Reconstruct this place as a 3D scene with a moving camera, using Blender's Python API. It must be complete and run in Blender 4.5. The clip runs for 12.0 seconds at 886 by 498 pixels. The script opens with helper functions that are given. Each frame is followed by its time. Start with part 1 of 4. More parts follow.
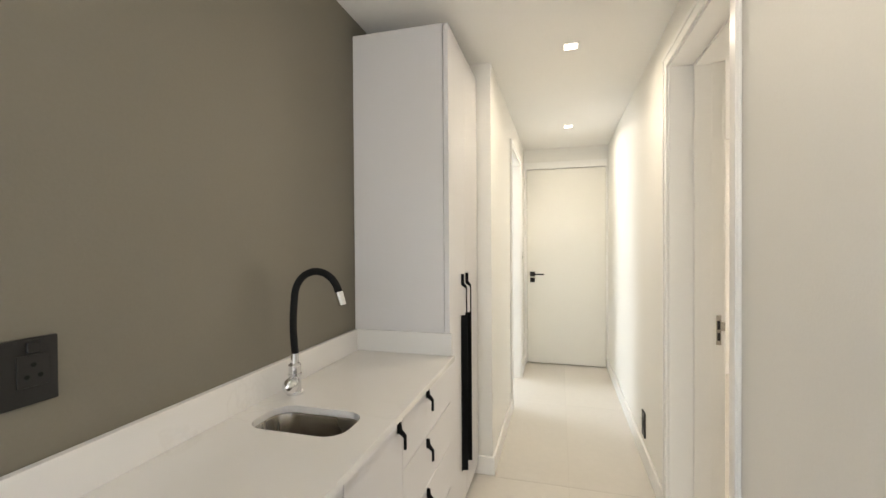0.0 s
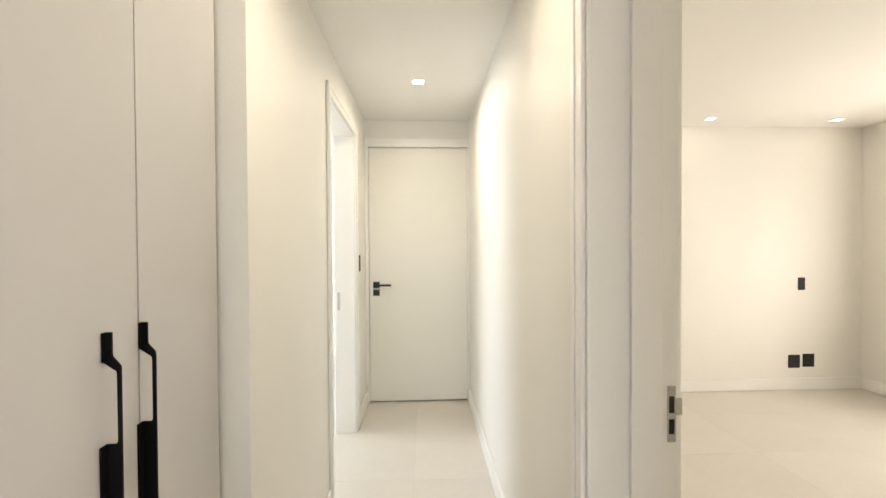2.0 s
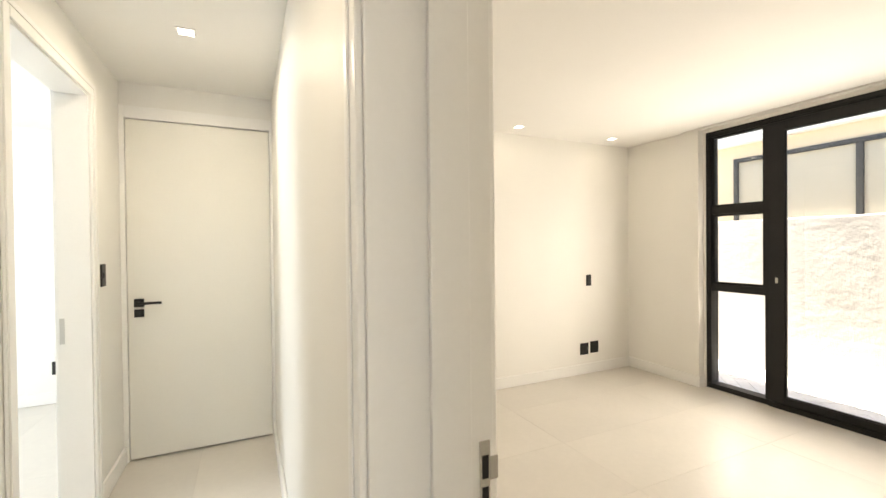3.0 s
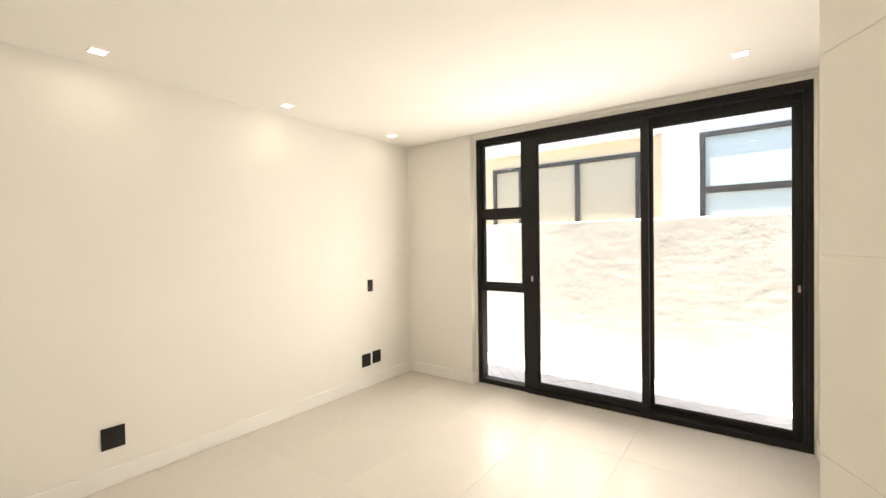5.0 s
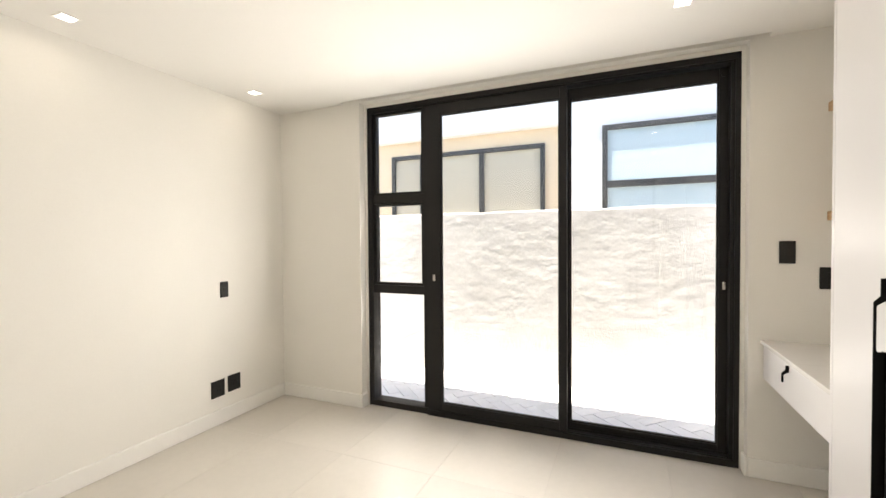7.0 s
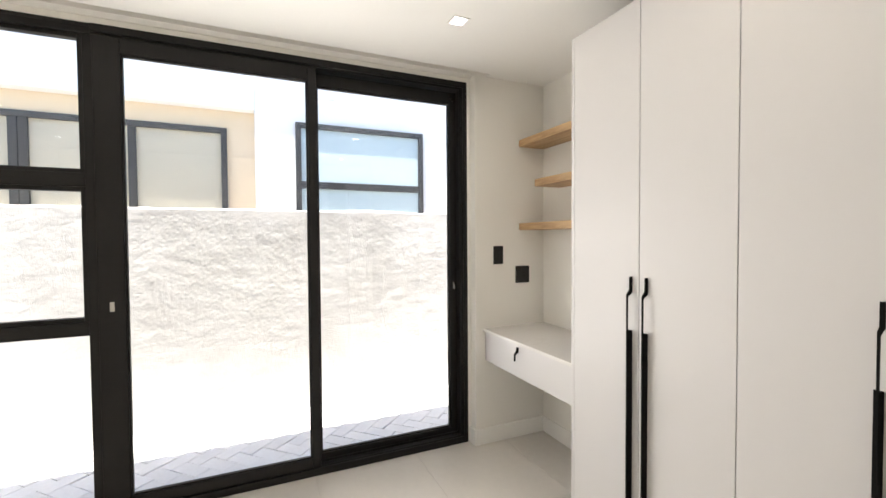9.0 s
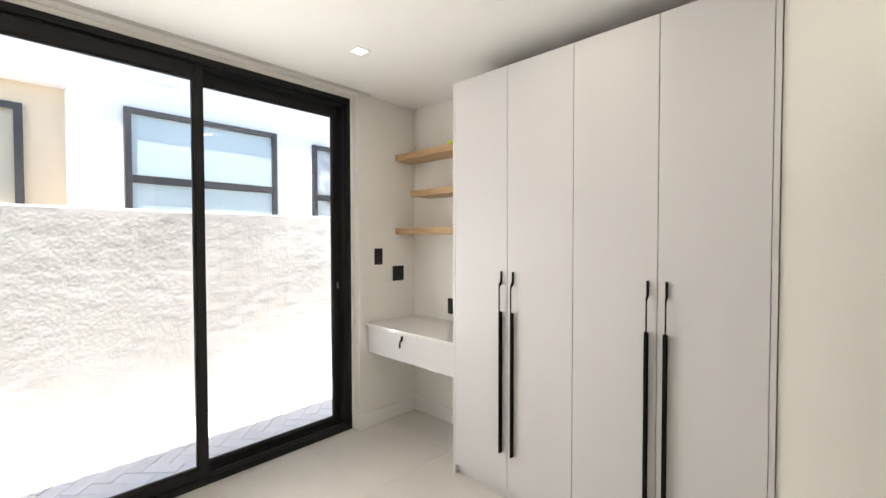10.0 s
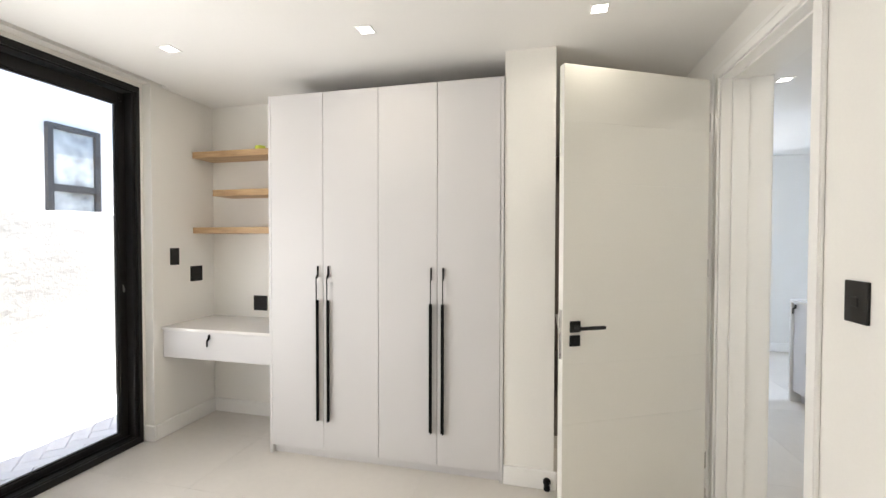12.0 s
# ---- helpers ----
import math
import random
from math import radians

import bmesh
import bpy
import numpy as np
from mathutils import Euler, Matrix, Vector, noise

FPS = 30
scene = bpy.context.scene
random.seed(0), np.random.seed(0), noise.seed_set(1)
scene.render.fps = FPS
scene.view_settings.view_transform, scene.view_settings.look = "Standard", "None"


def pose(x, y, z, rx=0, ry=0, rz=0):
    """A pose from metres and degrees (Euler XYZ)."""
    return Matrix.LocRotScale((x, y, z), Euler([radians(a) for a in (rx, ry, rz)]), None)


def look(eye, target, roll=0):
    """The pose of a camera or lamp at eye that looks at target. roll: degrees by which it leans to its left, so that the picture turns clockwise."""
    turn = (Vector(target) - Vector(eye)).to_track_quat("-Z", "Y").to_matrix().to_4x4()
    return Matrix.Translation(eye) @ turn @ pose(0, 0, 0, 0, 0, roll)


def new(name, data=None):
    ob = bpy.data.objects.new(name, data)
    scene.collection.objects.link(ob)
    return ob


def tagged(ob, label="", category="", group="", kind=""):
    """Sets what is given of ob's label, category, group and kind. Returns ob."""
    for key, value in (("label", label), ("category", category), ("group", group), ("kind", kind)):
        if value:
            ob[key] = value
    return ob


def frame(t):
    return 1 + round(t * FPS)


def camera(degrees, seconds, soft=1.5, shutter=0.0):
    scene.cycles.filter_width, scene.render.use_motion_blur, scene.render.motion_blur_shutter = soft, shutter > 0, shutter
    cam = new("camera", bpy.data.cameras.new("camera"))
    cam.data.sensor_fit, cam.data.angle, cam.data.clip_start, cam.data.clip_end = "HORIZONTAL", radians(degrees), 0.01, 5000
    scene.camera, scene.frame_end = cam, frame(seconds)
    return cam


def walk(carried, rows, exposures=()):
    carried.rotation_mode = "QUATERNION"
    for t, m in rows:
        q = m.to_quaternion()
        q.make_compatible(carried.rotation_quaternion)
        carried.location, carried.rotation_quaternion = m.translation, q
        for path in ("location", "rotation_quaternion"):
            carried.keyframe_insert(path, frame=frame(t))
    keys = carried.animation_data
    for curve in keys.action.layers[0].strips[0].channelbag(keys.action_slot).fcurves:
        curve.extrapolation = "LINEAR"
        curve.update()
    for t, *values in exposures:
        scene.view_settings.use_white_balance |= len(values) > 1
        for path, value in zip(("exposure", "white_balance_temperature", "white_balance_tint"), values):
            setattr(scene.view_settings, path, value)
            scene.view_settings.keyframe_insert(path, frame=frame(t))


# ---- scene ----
cam = camera(93.1, 12.0)

# seconds, eye, target, lean
PATH = [
    (0, (-0.497, -1.249, 1.329), (-1.031, 0.678, 1.305), -0.4),
    (0.5, (-0.499, -0.914, 1.344), (-0.972, 1.029, 1.314), -0.5),
    (1, (-0.46, -0.583, 1.341), (-0.831, 1.382, 1.313), -0.5),
    (1.5, (-0.453, -0.299, 1.336), (-0.694, 1.686, 1.307), -0.3),
    (2, (-0.387, -0.046, 1.339), (-0.295, 1.952, 1.31), -0.3),
    (2.5, (-0.279, 0.144, 1.335), (0.18, 2.09, 1.312), -0.4),
    (3, (-0.165, 0.3, 1.334), (0.68, 2.113, 1.314), -0.6),
    (3.5, (-0.064, 0.431, 1.335), (1.14, 2.028, 1.313), -0.5),
    (3.7, (-0.009, 0.466, 1.335), (1.299, 1.979, 1.31), -0.5),
    (5.3, (0.234, 0.67, 1.361), (1.894, 1.784, 1.328), -0.6),
    (5.5, (0.262, 0.68, 1.372), (1.959, 1.738, 1.334), -0.4),
    (6, (0.409, 0.701, 1.349), (2.176, 1.637, 1.311), -0.5),
    (6.5, (0.624, 0.78, 1.3), (2.405, 1.69, 1.265), -0.4),
    (6.7, (0.711, 0.845, 1.297), (2.508, 1.722, 1.259), -0.4),
    (8.3, (1.286, 1.3, 1.305), (3.281, 1.164, 1.262), -0.4),
    (8.5, (1.287, 1.363, 1.314), (3.259, 1.032, 1.269), -0.4),
    (9, (1.225, 1.573, 1.335), (3.055, 0.767, 1.283), -0.4),
    (9.5, (1.196, 1.801, 1.353), (2.826, 0.643, 1.298), -0.2),
    (10, (1.143, 2.041, 1.351), (2.515, 0.587, 1.302), -0.1),
    (10.5, (1.081, 2.223, 1.342), (2.222, 0.581, 1.3), 0.0),
    (11, (1.09, 2.338, 1.341), (1.957, 0.536, 1.298), 0.0),
    (11.5, (1.113, 2.442, 1.345), (1.727, 0.539, 1.3), 0.1),
    (12, (1.08, 2.555, 1.339), (1.544, 0.61, 1.297), 0.1),
]
EXPOSURES = [(0.0, 1.86, 7120, 10), (0.7, 1.74, 7200, 10), (1.5, 1.76, 7200, 10), (2.5, 1.78, 7150, 10), (3.5, 1.80, 7500, 10), (5.5, 1.80, 7050, 10), (6.5, 1.66, 6800, 10), (8.5, 1.66, 6500, 10), (10.0, 1.58, 6350, 10), (11.0, 1.64, 6300, 10), (12.0, 1.76, 6200, 10)]
walk(cam, [(t, look(eye, target, lean)) for t, eye, target, lean in PATH], EXPOSURES)

# ---- world, sun and lamps ----
world = bpy.data.worlds.new("world")
scene.world = world
world.use_nodes = True
wn, wl = world.node_tree.nodes, world.node_tree.links
sky = wn.new("ShaderNodeTexSky")
sky.sky_type = "NISHITA"
sky.sun_disc = False
SUN_EL, SUN_AZ = 76.0, -35.0      # degrees above the horizon; turn from +y, clockwise seen from above
sky.sun_elevation = radians(SUN_EL)
sky.sun_rotation = radians(SUN_AZ)
wn["Background"].inputs[1].default_value = 0.15
wl.new(sky.outputs[0], wn["Background"].inputs[0])

sun_data = bpy.data.lights.new("sun", "SUN")
sun_data.energy, sun_data.angle, sun_data.color = 5.0, radians(0.55), (1.0, 0.95, 0.88)
sun = new("sun", sun_data)
sun_from = Vector((math.sin(radians(SUN_AZ)) * math.cos(radians(SUN_EL)), math.cos(radians(SUN_AZ)) * math.cos(radians(SUN_EL)), math.sin(radians(SUN_EL))))
sun.matrix_world = look(sun_from * 30, (0, 0, 0))

WARM = (1.0, 0.89, 0.73)


def area_lamp(name, m, sx, sy, watts, color=(1, 1, 1), spread=180):
    data = bpy.data.lights.new(name, "AREA")
    data.shape, data.size, data.size_y, data.energy, data.color = "RECTANGLE", sx, sy, watts, color
    data.spread = radians(spread)
    ob = new(name, data)
    ob.matrix_world = m
    return ob


# lamps standing in for daylight; side room and living openings are out of view
for y, watts in ((0.55, 0.6), (0.95, 2.0), (1.35, 4.0), (1.75, 4.7), (2.15, 4.9), (2.55, 4.9)):
    for z in (0.65, 1.32):
        data = bpy.data.lights.new("window_daylight", "SPOT")
        data.energy, data.color, data.shadow_soft_size = watts, (1.0, 0.955, 0.90), 0.0
        data.spot_size, data.spot_blend = radians(179), 0.9
        new("window_daylight", data).matrix_world = look((3.64, y, z), (0, y, z + 0.7))
area_lamp("side_room_daylight", look((-3.9, 3.3, 1.4), (0, 3.0, 1.2)), 1.7, 1.6, 21, (0.72, 0.84, 1.0))
area_lamp("living_daylight", look((-4.9, -2.6, 1.35), (-1.0, 0.5, 1.1)), 1.0, 1.2, 44, (0.62, 0.75, 1.0), spread=60)
# added light from an unseen south side, for the cupboard and hall
area_lamp("living_south_fill", look((-0.75, -3.32, 1.25), (-0.8, 0.0, 1.2)), 1.0, 1.6, 4.8, (0.80, 0.88, 1.0))


# ---- materials ----
def nodes_of(name):
    m = bpy.data.materials.new(name)
    m.use_nodes = True
    return m, m.node_tree.nodes, m.node_tree.links, m.node_tree.nodes["Principled BSDF"]


def surface(name, color, rough=0.5, vary=0.04, big=1.5, fine=60.0, bump=0.02, metal=0.0, rough_vary=0.06, stretch=(1, 1, 1), random_vary=0.0, spec=0.5):
    """A painted or plain surface with stains at one scale and grain at another."""
    m, n, l, b = nodes_of(name)
    tc = n.new("ShaderNodeTexCoord")
    mp = n.new("ShaderNodeMapping")
    mp.inputs["Scale"].default_value = stretch
    l.new(tc.outputs["Object"], mp.inputs[0])
    n1, n2 = n.new("ShaderNodeTexNoise"), n.new("ShaderNodeTexNoise")
    n1.inputs["Scale"].default_value, n1.inputs["Detail"].default_value = big, 4
    n2.inputs["Scale"].default_value, n2.inputs["Detail"].default_value = fine, 3
    l.new(mp.outputs[0], n1.inputs[0]), l.new(mp.outputs[0], n2.inputs[0])
    mix = n.new("ShaderNodeMath")
    mix.operation = "ADD"
    half = n.new("ShaderNodeMath")
    half.operation = "MULTIPLY"
    half.inputs[1].default_value = 0.5
    l.new(n2.outputs[0], half.inputs[0])
    l.new(n1.outputs[0], mix.inputs[0]), l.new(half.outputs[0], mix.inputs[1])
    ramp = n.new("ShaderNodeMapRange")
    ramp.inputs[1].default_value, ramp.inputs[2].default_value = 0.45, 1.05
    ramp.inputs[3].default_value, ramp.inputs[4].default_value = 1 - vary, 1 + vary
    l.new(mix.outputs[0], ramp.inputs[0])
    value = ramp.outputs[0]
    if random_vary:
        info = n.new("ShaderNodeObjectInfo")
        rr = n.new("ShaderNodeMapRange")
        rr.inputs[3].default_value, rr.inputs[4].default_value = 1 - random_vary, 1 + random_vary
        l.new(info.outputs["Random"], rr.inputs[0])
        mul = n.new("ShaderNodeMath")
        mul.operation = "MULTIPLY"
        l.new(value, mul.inputs[0]), l.new(rr.outputs[0], mul.inputs[1])
        value = mul.outputs[0]
    hue = n.new("ShaderNodeHueSaturation")
    hue.inputs["Color"].default_value = (*color, 1)
    l.new(value, hue.inputs["Value"])
    l.new(hue.outputs[0], b.inputs["Base Color"])
    r = n.new("ShaderNodeMapRange")
    r.inputs[3].default_value, r.inputs[4].default_value = max(0.02, rough - rough_vary), min(1, rough + rough_vary)
    l.new(n1.outputs[0], r.inputs[0])
    l.new(r.outputs[0], b.inputs["Roughness"])
    b.inputs["Metallic"].default_value = metal
    b.inputs["Specular IOR Level"].default_value = spec
    if bump:
        bp = n.new("ShaderNodeBump")
        bp.inputs["Strength"].default_value, bp.inputs["Distance"].default_value = 0.35, bump * 0.05
        l.new(n2.outputs[0], bp.inputs["Height"])
        l.new(bp.outputs[0], b.inputs["Normal"])
    return m


def lamp_glow(name, color, strength):
    m, n, l, b = nodes_of(name)
    b.inputs["Base Color"].default_value = (0.8, 0.8, 0.8, 1)
    b.inputs["Emission Color"].default_value = (*color, 1)
    b.inputs["Emission Strength"].default_value = strength
    return m


def clear_glass(name, tint=(1, 1, 1), rough=0.0):
    m, n, l, b = nodes_of(name)
    b.inputs["Base Color"].default_value = (*tint, 1)
    b.inputs["Roughness"].default_value = rough
    b.inputs["Transmission Weight"].default_value = 1.0
    b.inputs["IOR"].default_value = 1.45
    return m


def oak(name):
    m, n, l, b = nodes_of(name)
    tc, mp = n.new("ShaderNodeTexCoord"), n.new("ShaderNodeMapping")
    mp.inputs["Scale"].default_value = (1.2, 14, 14)
    l.new(tc.outputs["Object"], mp.inputs[0])
    w, g = n.new("ShaderNodeTexNoise"), n.new("ShaderNodeTexNoise")
    w.inputs["Scale"].default_value, w.inputs["Detail"].default_value, w.inputs["Distortion"].default_value = 3, 6, 1.2
    g.inputs["Scale"].default_value = 30
    l.new(mp.outputs[0], w.inputs[0]), l.new(mp.outputs[0], g.inputs[0])
    cr = n.new("ShaderNodeValToRGB")
    cr.color_ramp.elements[0].position, cr.color_ramp.elements[0].color = 0.3, (0.36, 0.22, 0.105, 1)
    cr.color_ramp.elements[1].position, cr.color_ramp.elements[1].color = 0.7, (0.56, 0.38, 0.20, 1)
    l.new(w.outputs[0], cr.inputs[0]), l.new(cr.outputs[0], b.inputs["Base Color"])
    b.inputs["Roughness"].default_value = 0.5
    bp = n.new("ShaderNodeBump")
    bp.inputs["Strength"].default_value, bp.inputs["Distance"].default_value = 0.3, 0.001
    l.new(g.outputs[0], bp.inputs["Height"]), l.new(bp.outputs[0], b.inputs["Normal"])
    return m


def quartz(name):
    m, n, l, b = nodes_of(name)
    tc = n.new("ShaderNodeTexCoord")
    w, cloud = n.new("ShaderNodeTexNoise"), n.new("ShaderNodeTexNoise")
    w.inputs["Scale"].default_value, w.inputs["Detail"].default_value, w.inputs["Distortion"].default_value = 2.2, 8, 1.6
    cloud.inputs["Scale"].default_value = 1.1
    l.new(tc.outputs["Object"], w.inputs[0]), l.new(tc.outputs["Object"], cloud.inputs[0])
    band = n.new("ShaderNodeMath")
    band.operation = "SUBTRACT"
    band.inputs[1].default_value = 0.5
    l.new(w.outputs[0], band.inputs[0])
    ab = n.new("ShaderNodeMath")
    ab.operation = "ABSOLUTE"
    l.new(band.outputs[0], ab.inputs[0])
    thin = n.new("ShaderNodeMapRange")
    thin.inputs[1].default_value, thin.inputs[2].default_value = 0.0, 0.02
    thin.inputs[3].default_value, thin.inputs[4].default_value = 1.0, 0.0
    l.new(ab.outputs[0], thin.inputs[0])
    gate = n.new("ShaderNodeMapRange")
    gate.inputs[1].default_value, gate.inputs[2].default_value = 0.5, 0.7
    gate.inputs[3].default_value, gate.inputs[4].default_value = 0.0, 0.3
    l.new(cloud.outputs[0], gate.inputs[0])
    mul = n.new("ShaderNodeMath")
    mul.operation = "MULTIPLY"
    l.new(thin.outputs[0], mul.inputs[0]), l.new(gate.outputs[0], mul.inputs[1])
    mix = n.new("ShaderNodeMix")
    mix.data_type = "RGBA"
    mix.inputs[6].default_value, mix.inputs[7].default_value = (0.74, 0.72, 0.69, 1), (0.5, 0.47, 0.42, 1)
    l.new(mul.outputs[0], mix.inputs[0]), l.new(mix.outputs[2], b.inputs["Base Color"])
    b.inputs["Roughness"].default_value = 0.22
    return m


def rough_plaster(name):
    m, n, l, b = nodes_of(name)
    tc = n.new("ShaderNodeTexCoord")
    a, c = n.new("ShaderNodeTexNoise"), n.new("ShaderNodeTexNoise")
    a.inputs["Scale"].default_value, a.inputs["Detail"].default_value = 2.5, 6
    c.inputs["Scale"].default_value, c.inputs["Detail"].default_value = 45, 5
    l.new(tc.outputs["Object"], a.inputs[0]), l.new(tc.outputs["Object"], c.inputs[0])
    cr = n.new("ShaderNodeValToRGB")
    cr.color_ramp.elements[0].position, cr.color_ramp.elements[0].color = 0.35, (0.59, 0.572, 0.54, 1)
    cr.color_ramp.elements[1].position, cr.color_ramp.elements[1].color = 0.6, (0.67, 0.652, 0.62, 1)
    l.new(a.outputs[0], cr.inputs[0]), l.new(cr.outputs[0], b.inputs["Base Color"])
    b.inputs["Roughness"].default_value = 0.9
    bp = n.new("ShaderNodeBump")
    bp.inputs["Strength"].default_value, bp.inputs["Distance"].default_value = 0.8, 0.005
    l.new(c.outputs[0], bp.inputs["Height"]), l.new(bp.outputs[0], b.inputs["Normal"])
    return m


WALL = surface("white_wall_paint", (0.87, 0.85, 0.80), 0.55, 0.025, 1.2, 130, 0.02)
CEIL = surface("ceiling_paint", (0.88, 0.865, 0.83), 0.8, 0.02, 1.0, 110, 0.015)
GREY = surface("taupe_wall_paint", (0.168, 0.151, 0.114), 0.6, 0.05, 1.4, 120, 0.02)
TRIM = surface("white_gloss_trim", (0.90, 0.885, 0.85), 0.32, 0.02, 2.0, 90, 0.008)
DOOR = surface("white_satin_door", (0.81, 0.79, 0.725), 0.32, 0.02, 2.0, 90, 0.006)
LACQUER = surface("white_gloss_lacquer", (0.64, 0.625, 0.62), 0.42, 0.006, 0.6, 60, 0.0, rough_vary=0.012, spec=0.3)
TILE = surface("beige_porcelain_tile", (0.69, 0.65, 0.59), 0.40, 0.045, 2.0, 25, 0.004, random_vary=0.03, rough_vary=0.04, spec=0.4)
GROUT = surface("beige_grout", (0.62, 0.58, 0.525), 0.9, 0.06, 8, 90, 0.03)
BLACK = surface("black_aluminium", (0.011, 0.010, 0.0095), 0.48, 0.2, 3, 90, 0.006, spec=0.3)
BLACKPLASTIC = surface("black_plastic", (0.016, 0.015, 0.014), 0.45, 0.15, 6, 120, 0.006, spec=0.3)
PULL = surface("matt_black_pull", (0.008, 0.008, 0.008), 0.7, 0.15, 5, 90, 0.004, spec=0.08)
RUBBER = surface("black_rubber", (0.010, 0.010, 0.010), 0.75, 0.2, 9, 120, 0.02, spec=0.15)
STEEL = surface("brushed_steel", (0.55, 0.53, 0.50), 0.28, 0.06, 3, 140, 0.006, metal=1.0, stretch=(1, 12, 1))
SINKSTEEL = surface("brushed_sink_steel", (0.40, 0.37, 0.33), 0.27, 0.08, 3, 140, 0.006, metal=1.0, stretch=(1, 12, 1))
CHROME = surface("chrome", (0.75, 0.75, 0.76), 0.08, 0.03, 4, 60, 0.0, metal=1.0, rough_vary=0.02)
OAK = oak("pale_oak")
QUARTZ = quartz("white_quartz")
PLASTER = rough_plaster("rough_white_plaster")
HOUSE = surface("neighbour_white_render", (0.80, 0.79, 0.77), 0.9, 0.03, 0.8, 30, 0.05)
HOUSECREAM = surface("neighbour_cream_render", (0.74, 0.60, 0.42), 0.9, 0.03, 0.8, 30, 0.05)
GREYFRAME = surface("charcoal_frame", (0.026, 0.027, 0.028), 0.5, 0.1, 4, 80, 0.006)
BLIND = surface("pale_blue_blind", (0.46, 0.55, 0.57), 0.9, 0.04, 1.5, 40, 0.01, spec=0.05)
# mottled grey colour stands in for wavy reflections in the neighbour's pane
REFLECT = surface("painted_reflection_glass", (0.40, 0.43, 0.43), 0.05, 0.6, 3.5, 6, 0.0, rough_vary=0.02)
CURTAIN = surface("sage_cream_blind", (0.50, 0.46, 0.36), 0.9, 0.05, 1.5, 40, 0.01, spec=0.05)
PAVER = surface("grey_paver", (0.74, 0.73, 0.72), 0.85, 0.08, 7, 60, 0.06, random_vary=0.06)
SAND = surface("joint_sand", (0.52, 0.50, 0.47), 0.95, 0.1, 9, 90, 0.05)
TAUPETILE = surface("brown_bathroom_tile", (0.16, 0.135, 0.11), 0.4, 0.12, 2, 30, 0.01, random_vary=0.05)
DOWNGLOW = lamp_glow("downlight_glow", (1.0, 0.92, 0.80), 2.6)
GLASS = clear_glass("window_glass")
LIME = surface("lime_tape", (0.55, 0.65, 0.06), 0.5, 0.05, 9, 60, 0.01)
TREAD = surface("dark_stair_timber", (0.09, 0.065, 0.05), 0.5, 0.15, 4, 60, 0.02)


# ---- building helpers ----
def box(bm, x0, y0, z0, x1, y1, z1, bevel=0.0):
    """Adds a box between two corners, its edges rounded off by bevel."""
    got = bmesh.ops.create_cube(bm, size=1.0)
    for v in got["verts"]:
        v.co = Vector((x0 + (v.co.x + 0.5) * (x1 - x0), y0 + (v.co.y + 0.5) * (y1 - y0), z0 + (v.co.z + 0.5) * (z1 - z0)))
    if bevel:
        edges = {e for v in got["verts"] for e in v.link_edges}
        bmesh.ops.bevel(bm, geom=list(edges), offset=bevel, segments=2, affect="EDGES", profile=0.5)
    return bm


def boxes(*rows, bevel=0.0):
    bm = bmesh.new()
    for row in rows:
        box(bm, *row, bevel=bevel)
    return bm


def tube(bm, p, q, r0, r1=None, seg=20):
    """Adds a round bar from p to q."""
    p, q = Vector(p), Vector(q)
    d = q - p
    m = Matrix.Translation((p + q) / 2) @ d.to_track_quat("Z", "Y").to_matrix().to_4x4()
    bmesh.ops.create_cone(bm, cap_ends=True, segments=seg, radius1=r0, radius2=r0 if r1 is None else r1, depth=d.length, matrix=m)
    return bm


def sweep(bm, points, r, seg=14):
    """Adds a bent tube through the points."""
    rings = []
    pts = [Vector(p) for p in points]
    side = Vector((0, 1, 0))
    for i, p in enumerate(pts):
        d = (pts[min(i + 1, len(pts) - 1)] - pts[max(i - 1, 0)]).normalized()
        u = d.cross(side)
        u = u.normalized() if u.length > 1e-4 else d.cross(Vector((1, 0, 0))).normalized()
        w = d.cross(u).normalized()
        rings.append([bm.verts.new(p + (u * math.cos(a) + w * math.sin(a)) * r) for a in [2 * math.pi * k / seg for k in range(seg)]])
    for a, c in zip(rings, rings[1:]):
        for k in range(seg):
            bm.faces.new((a[k], a[(k + 1) % seg], c[(k + 1) % seg], c[k]))
    bm.faces.new(rings[0][::-1]), bm.faces.new(rings[-1])
    return bm


def profile(bm, outline, depth, along):
    """Adds a plate: a flat outline of (u, z) pushed along x or y by depth. along 'x': u is y; along 'y': u is x."""
    lo, hi = [], []
    for u, z in outline:
        a = (0, u, z) if along == "x" else (u, 0, z)
        c = (depth, u, z) if along == "x" else (u, depth, z)
        lo.append(bm.verts.new(a)), hi.append(bm.verts.new(c))
    bm.faces.new(lo), bm.faces.new(hi[::-1])
    for i in range(len(lo)):
        j = (i + 1) % len(lo)
        bm.faces.new((lo[i], hi[i], hi[j], lo[j]))
    bmesh.ops.recalc_face_normals(bm, faces=bm.faces)
    return bm


def mesh_of(name, bm, material, smooth=False):
    me = bpy.data.meshes.new(name)
    bmesh.ops.recalc_face_normals(bm, faces=bm.faces)
    bm.to_mesh(me)
    bm.free()
    me.materials.append(material)
    if smooth:
        for poly in me.polygons:
            poly.use_smooth = True
    return me


def part(name, bm, material, parent=None, label="", smooth=False, m=None):
    """One mesh object, under a thing or a part where one is given."""
    ob = new(name, mesh_of(name, bm, material, smooth))
    if parent is not None:
        ob.parent = parent
    if m is not None:
        ob.matrix_basis = m
    return tagged(ob, label)


def piece(name, me, parent, m):
    ob = new(name, me)
    ob.parent = parent
    ob.matrix_basis = m
    return ob


